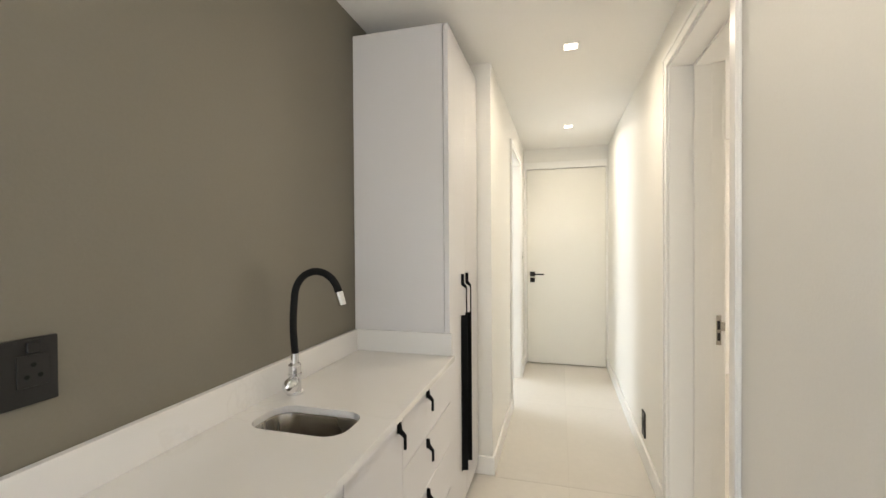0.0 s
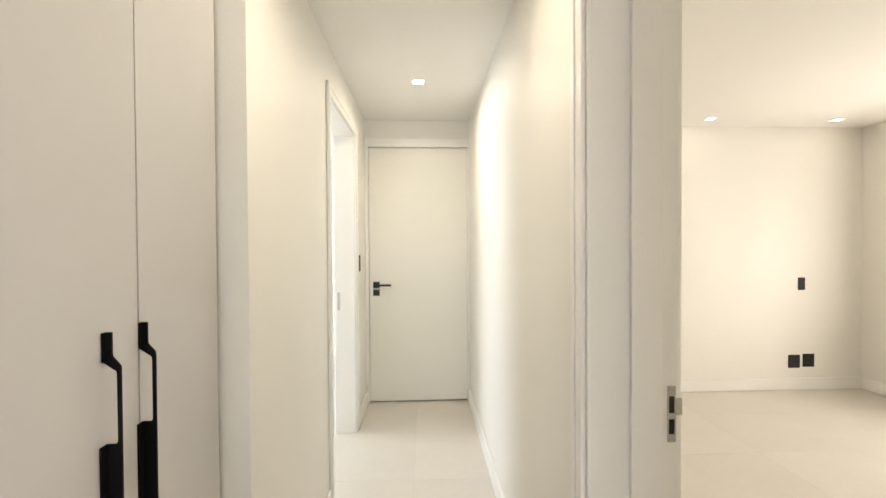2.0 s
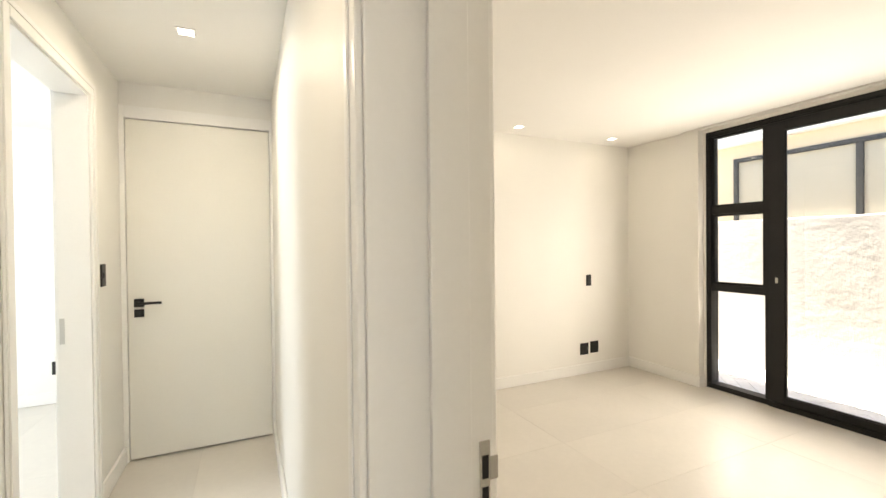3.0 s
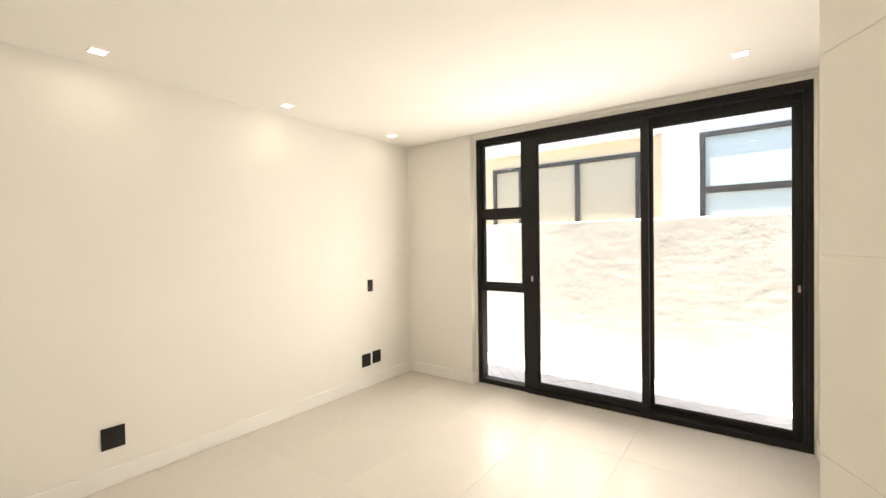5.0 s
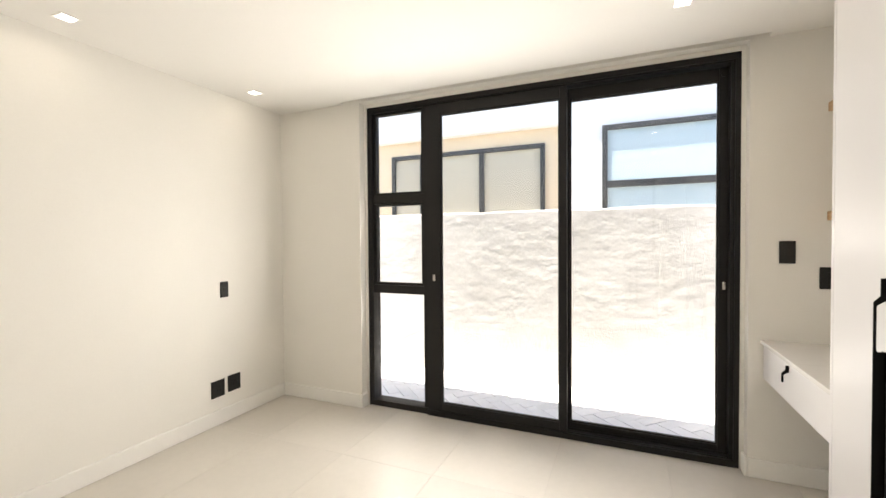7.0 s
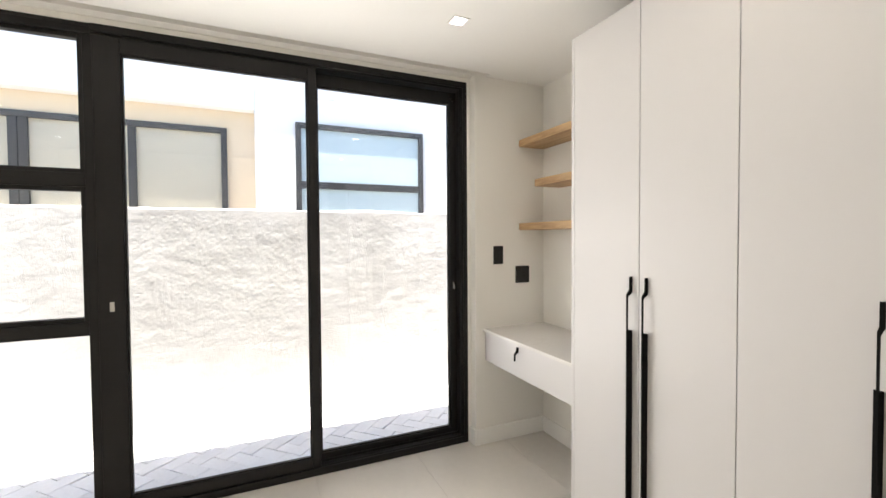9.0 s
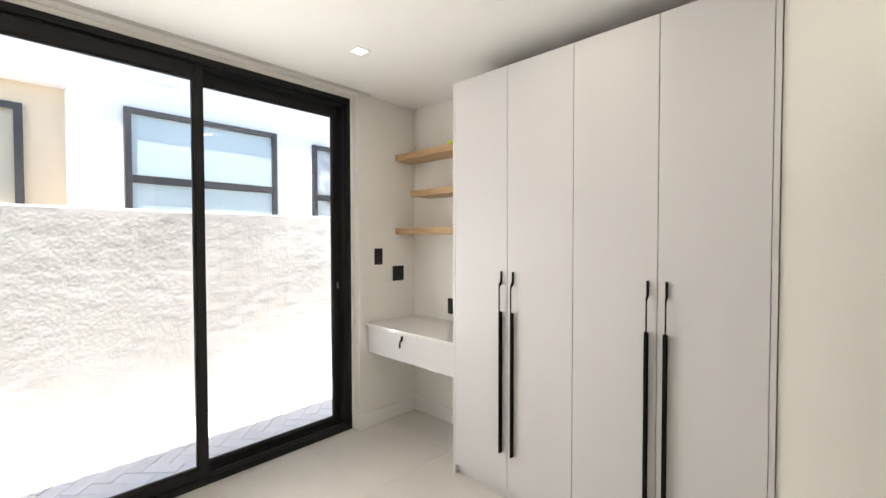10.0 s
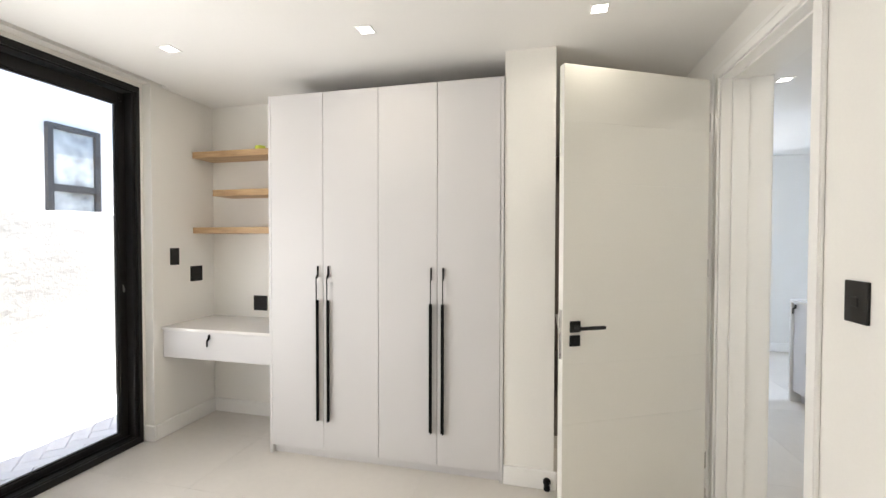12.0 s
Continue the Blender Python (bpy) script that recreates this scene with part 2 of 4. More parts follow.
def structure(name, bm, material, label="", category=""):
    return tagged(part(name, bm, material), label, category or name.split("_")[0], kind="structure")


def thing(name, label, category, m=None, group="", kind=""):
    ob = new(name)
    ob.empty_display_size = 0.1
    if m is not None:
        ob.matrix_basis = m
    return tagged(ob, label, category, group, kind)


# ---- plan ----
CEIL_Z = 2.36
HALL_W, HALL_E, HALL_N = -0.872, 0.0, 3.48        # faces of the hall's walls
ROOM_W, ROOM_E, ROOM_N = 0.22, 3.585, 3.58        # faces of the bedroom's walls
NIB_Y, NIB_X0, NIB_X1 = 0.25, 1.018, 1.285          # wall end beside the wardrobe
BACK_Y = -0.22                                   # back of the alcove and wardrobe
DOOR_Y0, DOOR_Y1, DOOR_H = 0.150, 0.957, 2.175   # bedroom doorway in the hall's east wall
SIDE_Y0, SIDE_Y1, SIDE_H = 2.125, 2.955, 2.12      # doorway in the hall's west wall
WIN_Y0, WIN_Y1, WIN_H = 0.333, 2.774, 2.33       # sliding door in the east wall
WIN_X = 3.662
REV = 0.024                                      # plaster margin round the sliding door
GREY_X = -1.40
TALL_Y1 = 1.14                                   # end of the tall cupboard, start of the narrow hall

# ---- floor ----
floor = structure("floor", boxes((-6.0, -6.5, -0.20, 3.86, 7.6, -0.002)), GROUT, "large beige porcelain floor tiles with thin joints", "floor")

# ---- walls ----
structure("wall_hall_east", boxes(
    (HALL_E, -6.5, 0, ROOM_W, DOOR_Y0, CEIL_Z + 0.2), (HALL_E, DOOR_Y1, 0, ROOM_W, ROOM_N + 0.2, CEIL_Z + 0.2),
    (HALL_E, DOOR_Y0, DOOR_H, ROOM_W, DOOR_Y1, CEIL_Z + 0.2)), WALL, "smooth white painted partition wall with the bedroom doorway", "wall")
structure("wall_hall_west", boxes(
    (HALL_W - 0.13, TALL_Y1, 0, HALL_W, SIDE_Y0, CEIL_Z + 0.2), (HALL_W - 0.13, SIDE_Y1, 0, HALL_W, 3.68, CEIL_Z + 0.2),
    (HALL_W - 0.13, SIDE_Y0, SIDE_H, HALL_W, SIDE_Y1, CEIL_Z + 0.2)), WALL, "smooth white painted hall wall with a side doorway", "wall")
structure("wall_hall_end", boxes(
    (HALL_W, HALL_N, 2.215, HALL_E, HALL_N + 0.2, CEIL_Z + 0.2), (HALL_W, HALL_N + 0.09, 0, HALL_E, HALL_N + 0.2, 2.215)), WALL,
    "white painted wall at the end of the hall", "wall")
structure("wall_north", boxes((ROOM_W, ROOM_N, 0, ROOM_E + 0.25, ROOM_N + 0.2, CEIL_Z + 0.2)), WALL, "smooth white painted bedroom wall", "wall")
structure("wall_east", boxes(
    (ROOM_E, WIN_Y1 + REV, 0, ROOM_E + 0.25, ROOM_N, CEIL_Z + 0.2), (ROOM_E, -3.2, 0, ROOM_E + 0.25, WIN_Y0 - REV, CEIL_Z + 0.2),
    (ROOM_E, WIN_Y0 - REV, WIN_H + 0.03, ROOM_E + 0.25, WIN_Y1 + REV, CEIL_Z + 0.2)), WALL, "white painted outer wall around the sliding door", "wall")
structure("window_reveal", boxes((WIN_X - 0.012, WIN_Y0 - REV, 0, ROOM_E + 0.25, WIN_Y0, WIN_H + 0.03), (WIN_X - 0.012, WIN_Y1, 0, ROOM_E + 0.25, WIN_Y1 + REV, WIN_H + 0.03),
    (WIN_X - 0.012, WIN_Y0, WIN_H, ROOM_E + 0.25, WIN_Y1, WIN_H + 0.03), bevel=0.004), WALL, "white plastered margin round the sliding door", "wall")
structure("wall_alcove_back", boxes((NIB_X1, BACK_Y - 0.15, 0, ROOM_E, BACK_Y, CEIL_Z + 0.2)), WALL, "white painted wall behind the desk and wardrobe", "wall")
structure("wall_nib", boxes((NIB_X0, BACK_Y - 0.15, 0, NIB_X1, NIB_Y, CEIL_Z + 0.2)), WALL, "white painted wall end beside the wardrobe", "wall")
structure("wall_taupe", boxes((GREY_X - 0.15, -1.53, 0, GREY_X, TALL_Y1, CEIL_Z + 0.2)), GREY, "taupe grey painted wall behind the kitchenette", "wall")
structure("wall_kitchenette_return", boxes((GREY_X - 0.15, TALL_Y1, 0, HALL_W - 0.13, TALL_Y1 + 0.2, CEIL_Z + 0.2)), WALL, "white painted wall beside the tall cupboard", "wall")
# the opening is assumed, out of view, for the lamp that lights the kitchenette
structure("wall_living_south", boxes((-2.25, -3.5, 0, -1.3, -3.3, CEIL_Z + 0.2), (-0.2, -3.5, 0, HALL_E, -3.3, CEIL_Z + 0.2), (-1.3, -3.5, 2.1, -0.2, -3.3, CEIL_Z + 0.2), (-1.3, -3.5, 0, -0.2, -3.3, 0.3), (-2.25, -6.3, 0, -2.10, -3.5, CEIL_Z + 0.2)), WALL, "white painted wall of the living area", "wall")
structure("wall_living_far", boxes((-6.0, -6.5, 0, -2.1, -6.3, CEIL_Z + 0.2)), WALL, "white wall behind the stair", "wall")
structure("wall_living_west", boxes(
    (-5.2, -6.3, 0, -5.0, -3.1, CEIL_Z + 0.2), (-5.2, -2.1, 0, -5.0, TALL_Y1 + 0.2, CEIL_Z + 0.2),
    (-5.2, -3.1, 1.95, -5.0, -2.1, CEIL_Z + 0.2), (-5.2, -3.1, 0, -5.0, -2.1, 0.75)), WALL, "white outer wall of the living area", "wall")
structure("wall_living_north", boxes((-5.0, TALL_Y1, 0, GREY_X - 0.15, TALL_Y1 + 0.2, CEIL_Z + 0.2)), WALL, "white wall of the living area", "wall")
structure("wall_side_room", boxes(
    (-4.2, 5.0, 0, HALL_W + 0.1, 5.2, CEIL_Z + 0.2), (-4.2, TALL_Y1 + 0.2, 0, -4.0, 2.4, CEIL_Z + 0.2), (-4.2, 4.2, 0, -4.0, 5.0, CEIL_Z + 0.2),
    (-4.2, 2.4, 2.2, -4.0, 4.2, CEIL_Z + 0.2), (-4.2, 2.4, 0, -4.0, 4.2, 0.5), (HALL_W - 0.13, 3.68, 0, HALL_W, 5.0, CEIL_Z + 0.2)), WALL,
    "white painted walls of the side room", "wall")
structure("wall_bathroom", boxes(
    (ROOM_W, -2.95, 0, 2.0, -2.75, CEIL_Z + 0.2), (1.85, -2.75, 0, 2.0, BACK_Y - 0.15, CEIL_Z + 0.2), (ROOM_W, -2.75, 0, ROOM_W + 0.012, -0.4, CEIL_Z)), TAUPETILE,
    "brown tiled walls of the shower room", "wall")
structure("bathroom_floor", boxes((ROOM_W + 0.012, -2.75, -0.003, 1.85, -0.4, 0.006)), TAUPETILE, "brown tiled floor of the shower room", "floor")

# ---- ceiling, with a curtain slot along the sliding door ----
SLOT_X, SLOT_Y0, SLOT_Y1 = ROOM_E - 0.05, 0.225, 2.945
structure("ceiling", boxes(
    (-6.0, -6.5, CEIL_Z, -2.1, 7.6, CEIL_Z + 0.25), (-2.1, -3.5, CEIL_Z, ROOM_W, 7.6, CEIL_Z + 0.25), (ROOM_W, -3.2, CEIL_Z, SLOT_X, ROOM_N, CEIL_Z + 0.25),
    (SLOT_X, -3.2, CEIL_Z, ROOM_E, SLOT_Y0, CEIL_Z + 0.25), (SLOT_X, SLOT_Y1, CEIL_Z, ROOM_E, ROOM_N, CEIL_Z + 0.25),
    (SLOT_X, SLOT_Y0, CEIL_Z + 0.07, ROOM_E, SLOT_Y1, CEIL_Z + 0.25)), CEIL, "smooth white painted ceiling with a shallow curtain slot", "ceiling")
structure("roof", boxes((-6.2, -6.7, CEIL_Z + 0.26, -2.1, 7.8, CEIL_Z + 0.55), (-2.1, -3.6, CEIL_Z + 0.26, ROOM_E + 0.28, 7.8, CEIL_Z + 0.55)), HOUSE, "flat white roof edge of the house", "roof")

# ---- baseboards ----
BH, BT = 0.105, 0.017
def board(name, *rows):
    bm = bmesh.new()
    for x0, y0, x1, y1 in rows:
        box(bm, x0, y0, 0, x1, y1, BH, bevel=0.006)
    structure(name, bm, TRIM, "white painted skirting board", "baseboard")

board("baseboard_hall_east", (HALL_E - BT, DOOR_Y1 + 0.075, HALL_E, HALL_N))
board("baseboard_hall_east_south", (HALL_E - BT, -3.3, HALL_E, DOOR_Y0 - 0.075))
board("baseboard_hall_west", (HALL_W, TALL_Y1, HALL_W + BT, SIDE_Y0 - 0.06))
board("baseboard_hall_west_far", (HALL_W, SIDE_Y1 + 0.06, HALL_W + BT, HALL_N))
board("baseboard_hall_nib", (HALL_W - 0.11, TALL_Y1 - BT, HALL_W + BT, TALL_Y1))
board("baseboard_north", (ROOM_W, ROOM_N - BT, ROOM_E, ROOM_N))
board("baseboard_east", (ROOM_E - BT, WIN_Y1 + REV, ROOM_E, ROOM_N - BT))
board("baseboard_east_reveal", (ROOM_E - BT, WIN_Y1 + REV - BT, WIN_X - 0.013, WIN_Y1 + REV))
board("baseboard_alcove_east", (ROOM_E - BT, BACK_Y, ROOM_E, WIN_Y0 - REV))
board("baseboard_alcove_reveal", (ROOM_E - BT, WIN_Y0 - REV, WIN_X - 0.013, WIN_Y0 - REV + BT))
board("baseboard_alcove_back", (2.74, BACK_Y, ROOM_E - BT, BACK_Y + BT))
board("baseboard_nib", (NIB_X0 - BT, NIB_Y, NIB_X1, NIB_Y + BT))
board("baseboard_west", (ROOM_W, DOOR_Y1 + 0.075, ROOM_W + BT, ROOM_N - BT))
board("baseboard_living", (-2.25, -3.3, HALL_E - BT, -3.3 + BT))
board("baseboard_side_room", (-4.0, 5.0 - BT, HALL_W - 0.13, 5.0))


# ---- door frames ----
def door_lining(name, x0, x1, y0, y1, h, both=True):
    """Lining, stop and architraves of a doorway in a wall that runs along y; y0..y1 is the clear opening."""
    fr = structure(name, boxes((x0 - 0.001, y0 - 0.03, 0, x1 + 0.001, y0, h, ), (x0 - 0.001, y1, 0, x1 + 0.001, y1 + 0.03, h), (x0 - 0.001, y0 - 0.03, h, x1 + 0.001, y1 + 0.03, h + 0.03), bevel=0.002),
                   TRIM, "white painted timber door lining", "door frame")
    for side, a, c in (("hall", x0 - 0.014, x0 - 0.001), ("room", x1 + 0.001, x1 + 0.014)):
        for nm, r in (("architrave", (a, y0 - 0.068, 0, c, y0 - 0.008, h + 0.068)), ("architrave", (a, y1 + 0.008, 0, c, y1 + 0.068, h + 0.068)), ("architrave", (a, y0 - 0.008, h + 0.008, c, y1 + 0.008, h + 0.068))):
            part(nm, boxes(r, bevel=0.004), TRIM, fr)
        p, q = (a - 0.005, a) if side == "hall" else (c, c + 0.005)
        part("architrave_bead", boxes((p, y0 - 0.066, 0, q, y0 - 0.044, h + 0.044), (p, y1 + 0.044, 0, q, y1 + 0.066, h + 0.044), (p, y0 - 0.066, h + 0.044, q, y1 + 0.066, h + 0.066), bevel=0.002), TRIM, fr)
    return fr


bed_frame = door_lining("door_frame_bedroom", HALL_E, ROOM_W, DOOR_Y0 + 0.03, DOOR_Y1 - 0.03, DOOR_H - 0.03)
part("door_stop", boxes((0.10, DOOR_Y0 + 0.03, 0, 0.172, DOOR_Y0 + 0.042, DOOR_H - 0.03), (0.10, DOOR_Y1 - 0.042, 0, 0.172, DOOR_Y1 - 0.03, DOOR_H - 0.03),
    (0.10, DOOR_Y0 + 0.042, DOOR_H - 0.042, 0.172, DOOR_Y1 - 0.042, DOOR_H - 0.03), bevel=0.002), TRIM, bed_frame)
strike = part("strike_plate", boxes((0.192, DOOR_Y1 - 0.0335, 0.86, 0.212, DOOR_Y1 - 0.030, 0.995), (0.212, DOOR_Y1 - 0.0335, 0.925, 0.228, DOOR_Y1 - 0.030, 0.965), bevel=0.0008), STEEL, bed_frame, "brushed steel strike plate")
part("latch_slot", boxes((0.196, DOOR_Y1 - 0.0345, 0.93, 0.208, DOOR_Y1 - 0.0332, 0.97), (0.196, DOOR_Y1 - 0.0345, 0.88, 0.208, DOOR_Y1 - 0.0332, 0.915)), BLACKPLASTIC, strike, "dark latch slots")
side_frame = door_lining("door_frame_side", HALL_W - 0.13, HALL_W, SIDE_Y0 + 0.03, SIDE_Y1 - 0.03, SIDE_H - 0.03)
part("strike_plate", boxes((HALL_W - 0.122, SIDE_Y1 - 0.0335, 0.87, HALL_W - 0.104, SIDE_Y1 - 0.030, 0.995)), STEEL, side_frame, "brushed steel strike plate")

# ---- door at the end of the hall ----
end = thing("door_end", "closed white flush door at the hall's end", "door", kind="structure")
part("leaf", boxes((HALL_W + 0.030, HALL_N + 0.006, 0.012, HALL_E - 0.020, HALL_N + 0.046, 2.135), bevel=0.002), DOOR, end)
part("door_frame", boxes((HALL_W, HALL_N - 0.008, 0, HALL_W + 0.027, HALL_N + 0.09, 2.215), (HALL_E - 0.017, HALL_N - 0.008, 0, HALL_E, HALL_N + 0.09, 2.215),
    (HALL_W + 0.027, HALL_N - 0.008, 2.14, HALL_E - 0.017, HALL_N + 0.09, 2.215), bevel=0.003), TRIM, end)


def lever(parent, m, turn=1):
    """Square black rose with a lever, and a square keyhole rose below; the door's face is local y = 0, outward is -y."""
    part("handle_rose", boxes((-0.026, -0.010, -0.026, 0.026, 0, 0.026), bevel=0.002), BLACK, parent, "square black rose", m=m)
    bm = boxes((-0.009, -0.048, -0.009, 0.009, -0.010, 0.009), bevel=0.002)
    box(bm, min(0, turn * 0.118) - 0.009, -0.058, -0.008, max(0, turn * 0.118) + 0.009, -0.046, 0.008, bevel=0.003)
    part("handle", bm, BLACK, parent, "black lever handle", m=m)
    key = part("keyhole_rose", boxes((-0.026, -0.008, -0.090, 0.026, 0, -0.040), bevel=0.002), BLACK, parent, "square black keyhole cover", m=m)
    part("keyhole", boxes((-0.005, -0.010, -0.073, 0.005, -0.0078, -0.055)), BLACKPLASTIC, key)


lever(end, pose(HALL_W + 0.088, HALL_N + 0.006, 0.99))

# ---- open bedroom door, hung on the south jamb ----
LEAF_W, LEAF_H = 0.805, 2.140
leaf = thing("door_bedroom", "open white panelled bedroom door with black lever handles", "door", pose(0.276, 0.197, 0, 0, 0, 27.5))
part("core", boxes((0.0, -0.0387, 0.008, LEAF_W, -0.0013, LEAF_H), bevel=0.001), DOOR, leaf)
GROOVES = [0.008, 0.49, 0.768, 1.046, 1.324, 1.602, 1.88, LEAF_H]
for z0, z1 in zip(GROOVES, GROOVES[1:]):
    for a, c in ((-0.0018, 0.0), (-0.040, -0.0382)):
        part("panel", boxes((0.0, a, z0 + 0.0011, LEAF_W, c, z1 - 0.0011), bevel=0.0007), DOOR, leaf)
lever(leaf, pose(LEAF_W - 0.06, 0.0, 0.942, 0, 0, 180), turn=1)
lever(leaf, pose(LEAF_W - 0.06, -0.040, 0.942), turn=-1)
lock = part("lock_face", boxes((LEAF_W - 0.0005, -0.031, 0.79, LEAF_W + 0.002, -0.009, 1.02), bevel=0.0006), STEEL, leaf, "steel lock face plate")
part("latch", boxes((LEAF_W + 0.002, -0.026, 0.915, LEAF_W + 0.012, -0.014, 0.940), bevel=0.002), STEEL, lock)
for z in (0.22, 1.20, 1.93):
    hb = boxes((-0.012, -0.036, z - 0.045, -0.0005, -0.004, z + 0.045), bevel=0.001)
    tube(hb, (-0.008, -0.042, z - 0.05), (-0.008, -0.042, z + 0.05), 0.006, seg=12)
    part("hinge", hb, STEEL, leaf, "brushed steel butt hinge")

# ---- black sliding door ----
win = thing("window_1", "black aluminium sliding door with a three-pane sidelight", "sliding door", kind="structure")
FX0, FX1 = WIN_X, WIN_X + 0.11
MULL = 2.270
fb = boxes((FX0, WIN_Y0, WIN_H - 0.045, FX1, WIN_Y1, WIN_H), (FX0, WIN_Y0, 0.0, FX1, WIN_Y1, 0.045), (FX0, WIN_Y0, 0.045, FX1, WIN_Y0 + 0.045, WIN_H - 0.045),
    (FX0, WIN_Y1 - 0.04, 0.045, FX1, WIN_Y1, WIN_H - 0.045), (FX0 + 0.01, MULL - 0.03, 0.045, FX1, MULL + 0.03, WIN_H - 0.045), bevel=0.003)
part("frame", fb, BLACK, win)
part("frame_lip", boxes((FX0 - 0.006, MULL - 0.008, WIN_H - 0.016, FX0, WIN_Y1, WIN_H), (FX0 - 0.006, WIN_Y1 - 0.014, 0.0, FX0, WIN_Y1, WIN_H - 0.016), bevel=0.002), BLACK, win)
part("slider_frame", boxes((FX0 - 0.016, WIN_Y0, WIN_H - 0.036, FX0, MULL - 0.008, WIN_H), (FX0 - 0.016, WIN_Y0, 0.0, FX0, MULL - 0.008, 0.040),
    (FX0 - 0.016, WIN_Y0, 0.040, FX0, WIN_Y0 + 0.026, WIN_H - 0.036), bevel=0.003), BLACK, win)
part("track", boxes((FX0 + 0.040, WIN_Y0 + 0.045, 0.045, FX0 + 0.046, MULL - 0.03, 0.058), (FX0 + 0.088, WIN_Y0 + 0.045, 0.045, FX0 + 0.094, MULL - 0.03, 0.058)), BLACK, win)
SIDE_Z = [0.045, 0.922, 1.616, WIN_H - 0.045]
for i, z in enumerate(SIDE_Z[1:3]):
    part("transom", boxes((FX0 + 0.012, MULL + 0.03, z - 0.032, FX1 - 0.01, WIN_Y1 - 0.04, z + 0.032), bevel=0.003), BLACK, win)
for z0, z1 in zip(SIDE_Z, SIDE_Z[1:]):
    a, c = (z0 + (0.032 if z0 > 0.1 else 0)), (z1 - (0.032 if z1 < 2.2 else 0))
    pane_ob = part("pane", boxes((FX0 + 0.055, MULL + 0.022, a - 0.008, FX0 + 0.061, WIN_Y1 - 0.032, c + 0.008)), GLASS, win, "clear glass pane")
    pane_ob.visible_shadow = False
    if z0 > 0.1:
        y0, y1, w = MULL + 0.031, WIN_Y1 - 0.041, 0.020
        part("vent_frame", boxes((FX0 + 0.022, y0, a, FX0 + 0.066, y0 + w, c), (FX0 + 0.022, y1 - w, a, FX0 + 0.066, y1, c),
            (FX0 + 0.022, y0 + w, c - w, FX0 + 0.066, y1 - w, c), (FX0 + 0.022, y0 + w, a, FX0 + 0.066, y1 - w, a + w), bevel=0.002), BLACK, win, "slim black casement frame")


def sash(y0, y1, x0, left, right, top, bottom):
    s = part("sash", boxes((x0, y0, 0.05, x0 + 0.040, y0 + right, WIN_H - 0.05), (x0, y1 - left, 0.05, x0 + 0.040, y1, WIN_H - 0.05),
        (x0, y0 + right, WIN_H - 0.05 - top, x0 + 0.040, y1 - left, WIN_H - 0.05), (x0, y0 + right, 0.05, x0 + 0.040, y1 - left, 0.05 + bottom), bevel=0.003), BLACK, win)
    g = part("pane", boxes((x0 + 0.017, y0 + right - 0.008, 0.05 + bottom - 0.008, x0 + 0.023, y1 - left + 0.008, WIN_H - 0.05 - top + 0.008)), GLASS, s, "clear glass pane")
    g.visible_shadow = False
    a0, a1, z0, z1 = y0 + right, y1 - left, 0.05 + bottom, WIN_H - 0.05 - top
    part("glazing_bead", boxes((x0 + 0.008, a0, z0, x0 + 0.032, a0 + 0.009, z1), (x0 + 0.008, a1 - 0.009, z0, x0 + 0.032, a1, z1),
        (x0 + 0.008, a0 + 0.009, z1 - 0.009, x0 + 0.032, a1 - 0.009, z1), (x0 + 0.008, a0 + 0.009, z0, x0 + 0.032, a1 - 0.009, z0 + 0.009), bevel=0.0015), BLACK, s)
    return s


s1 = sash(1.266, 2.258, FX0 - 0.012, 0.106, 0.046, 0.072, 0.050)
s2 = sash(WIN_Y0 + 0.03, 1.300, FX0 + 0.060, 0.045, 0.060, 0.072, 0.034)
for s, y, x in ((s1, 2.205, FX0 - 0.012), (s2, WIN_Y0 + 0.062, FX0 + 0.060)):
    bm = boxes((x - 0.003, y - 0.009, 1.00, x + 0.001, y + 0.009, 1.045), bevel=0.001)
    part("keyhole_plate", bm, STEEL, s, "small steel key cylinder")
part("bolt", tube(bmesh.new(), (FX0 + 0.050, WIN_Y0 + 0.07, 2.235), (FX0 + 0.060, WIN_Y0 + 0.07, 2.235), 0.012), BLACK, s2)

# ---- long black edge pulls ----
def pull_mesh(bottom, notch, tab, top):
    """A folded black pull seen end on: a fin with a finger gap and a tab. Local y = 0 is the door's face, outward is +y."""
    bm = bmesh.new()
    profile(bm, [(0, bottom), (0.028, bottom + 0.004), (0.028, tab), (0.013, tab + 0.018), (0.013, top), (0, top), (0, tab + 0.006), (0.020, tab - 0.008), (0.022, tab - 0.012), (0.022, notch + 0.006), (0.018, notch), (0, notch)], 0.0045, "x")
    box(bm, 0.0, 0.0, bottom, 0.018, 0.0035, notch)
    box(bm, 0.0, 0.0, tab + 0.008, 0.010, 0.0035, top)
    return bm


def small_pull(parent, m):
    bm = bmesh.new()
    profile(bm, [(0, 0.032), (0.011, 0.032), (0.013, 0.012), (0.027, -0.004), (0.027, -0.044), (0.020, -0.044), (0.020, -0.010), (0.007, 0.000), (0, 0.000)], 0.008, "x")
    part("handle", bm, PULL, parent, "small folded black pull", m=m)


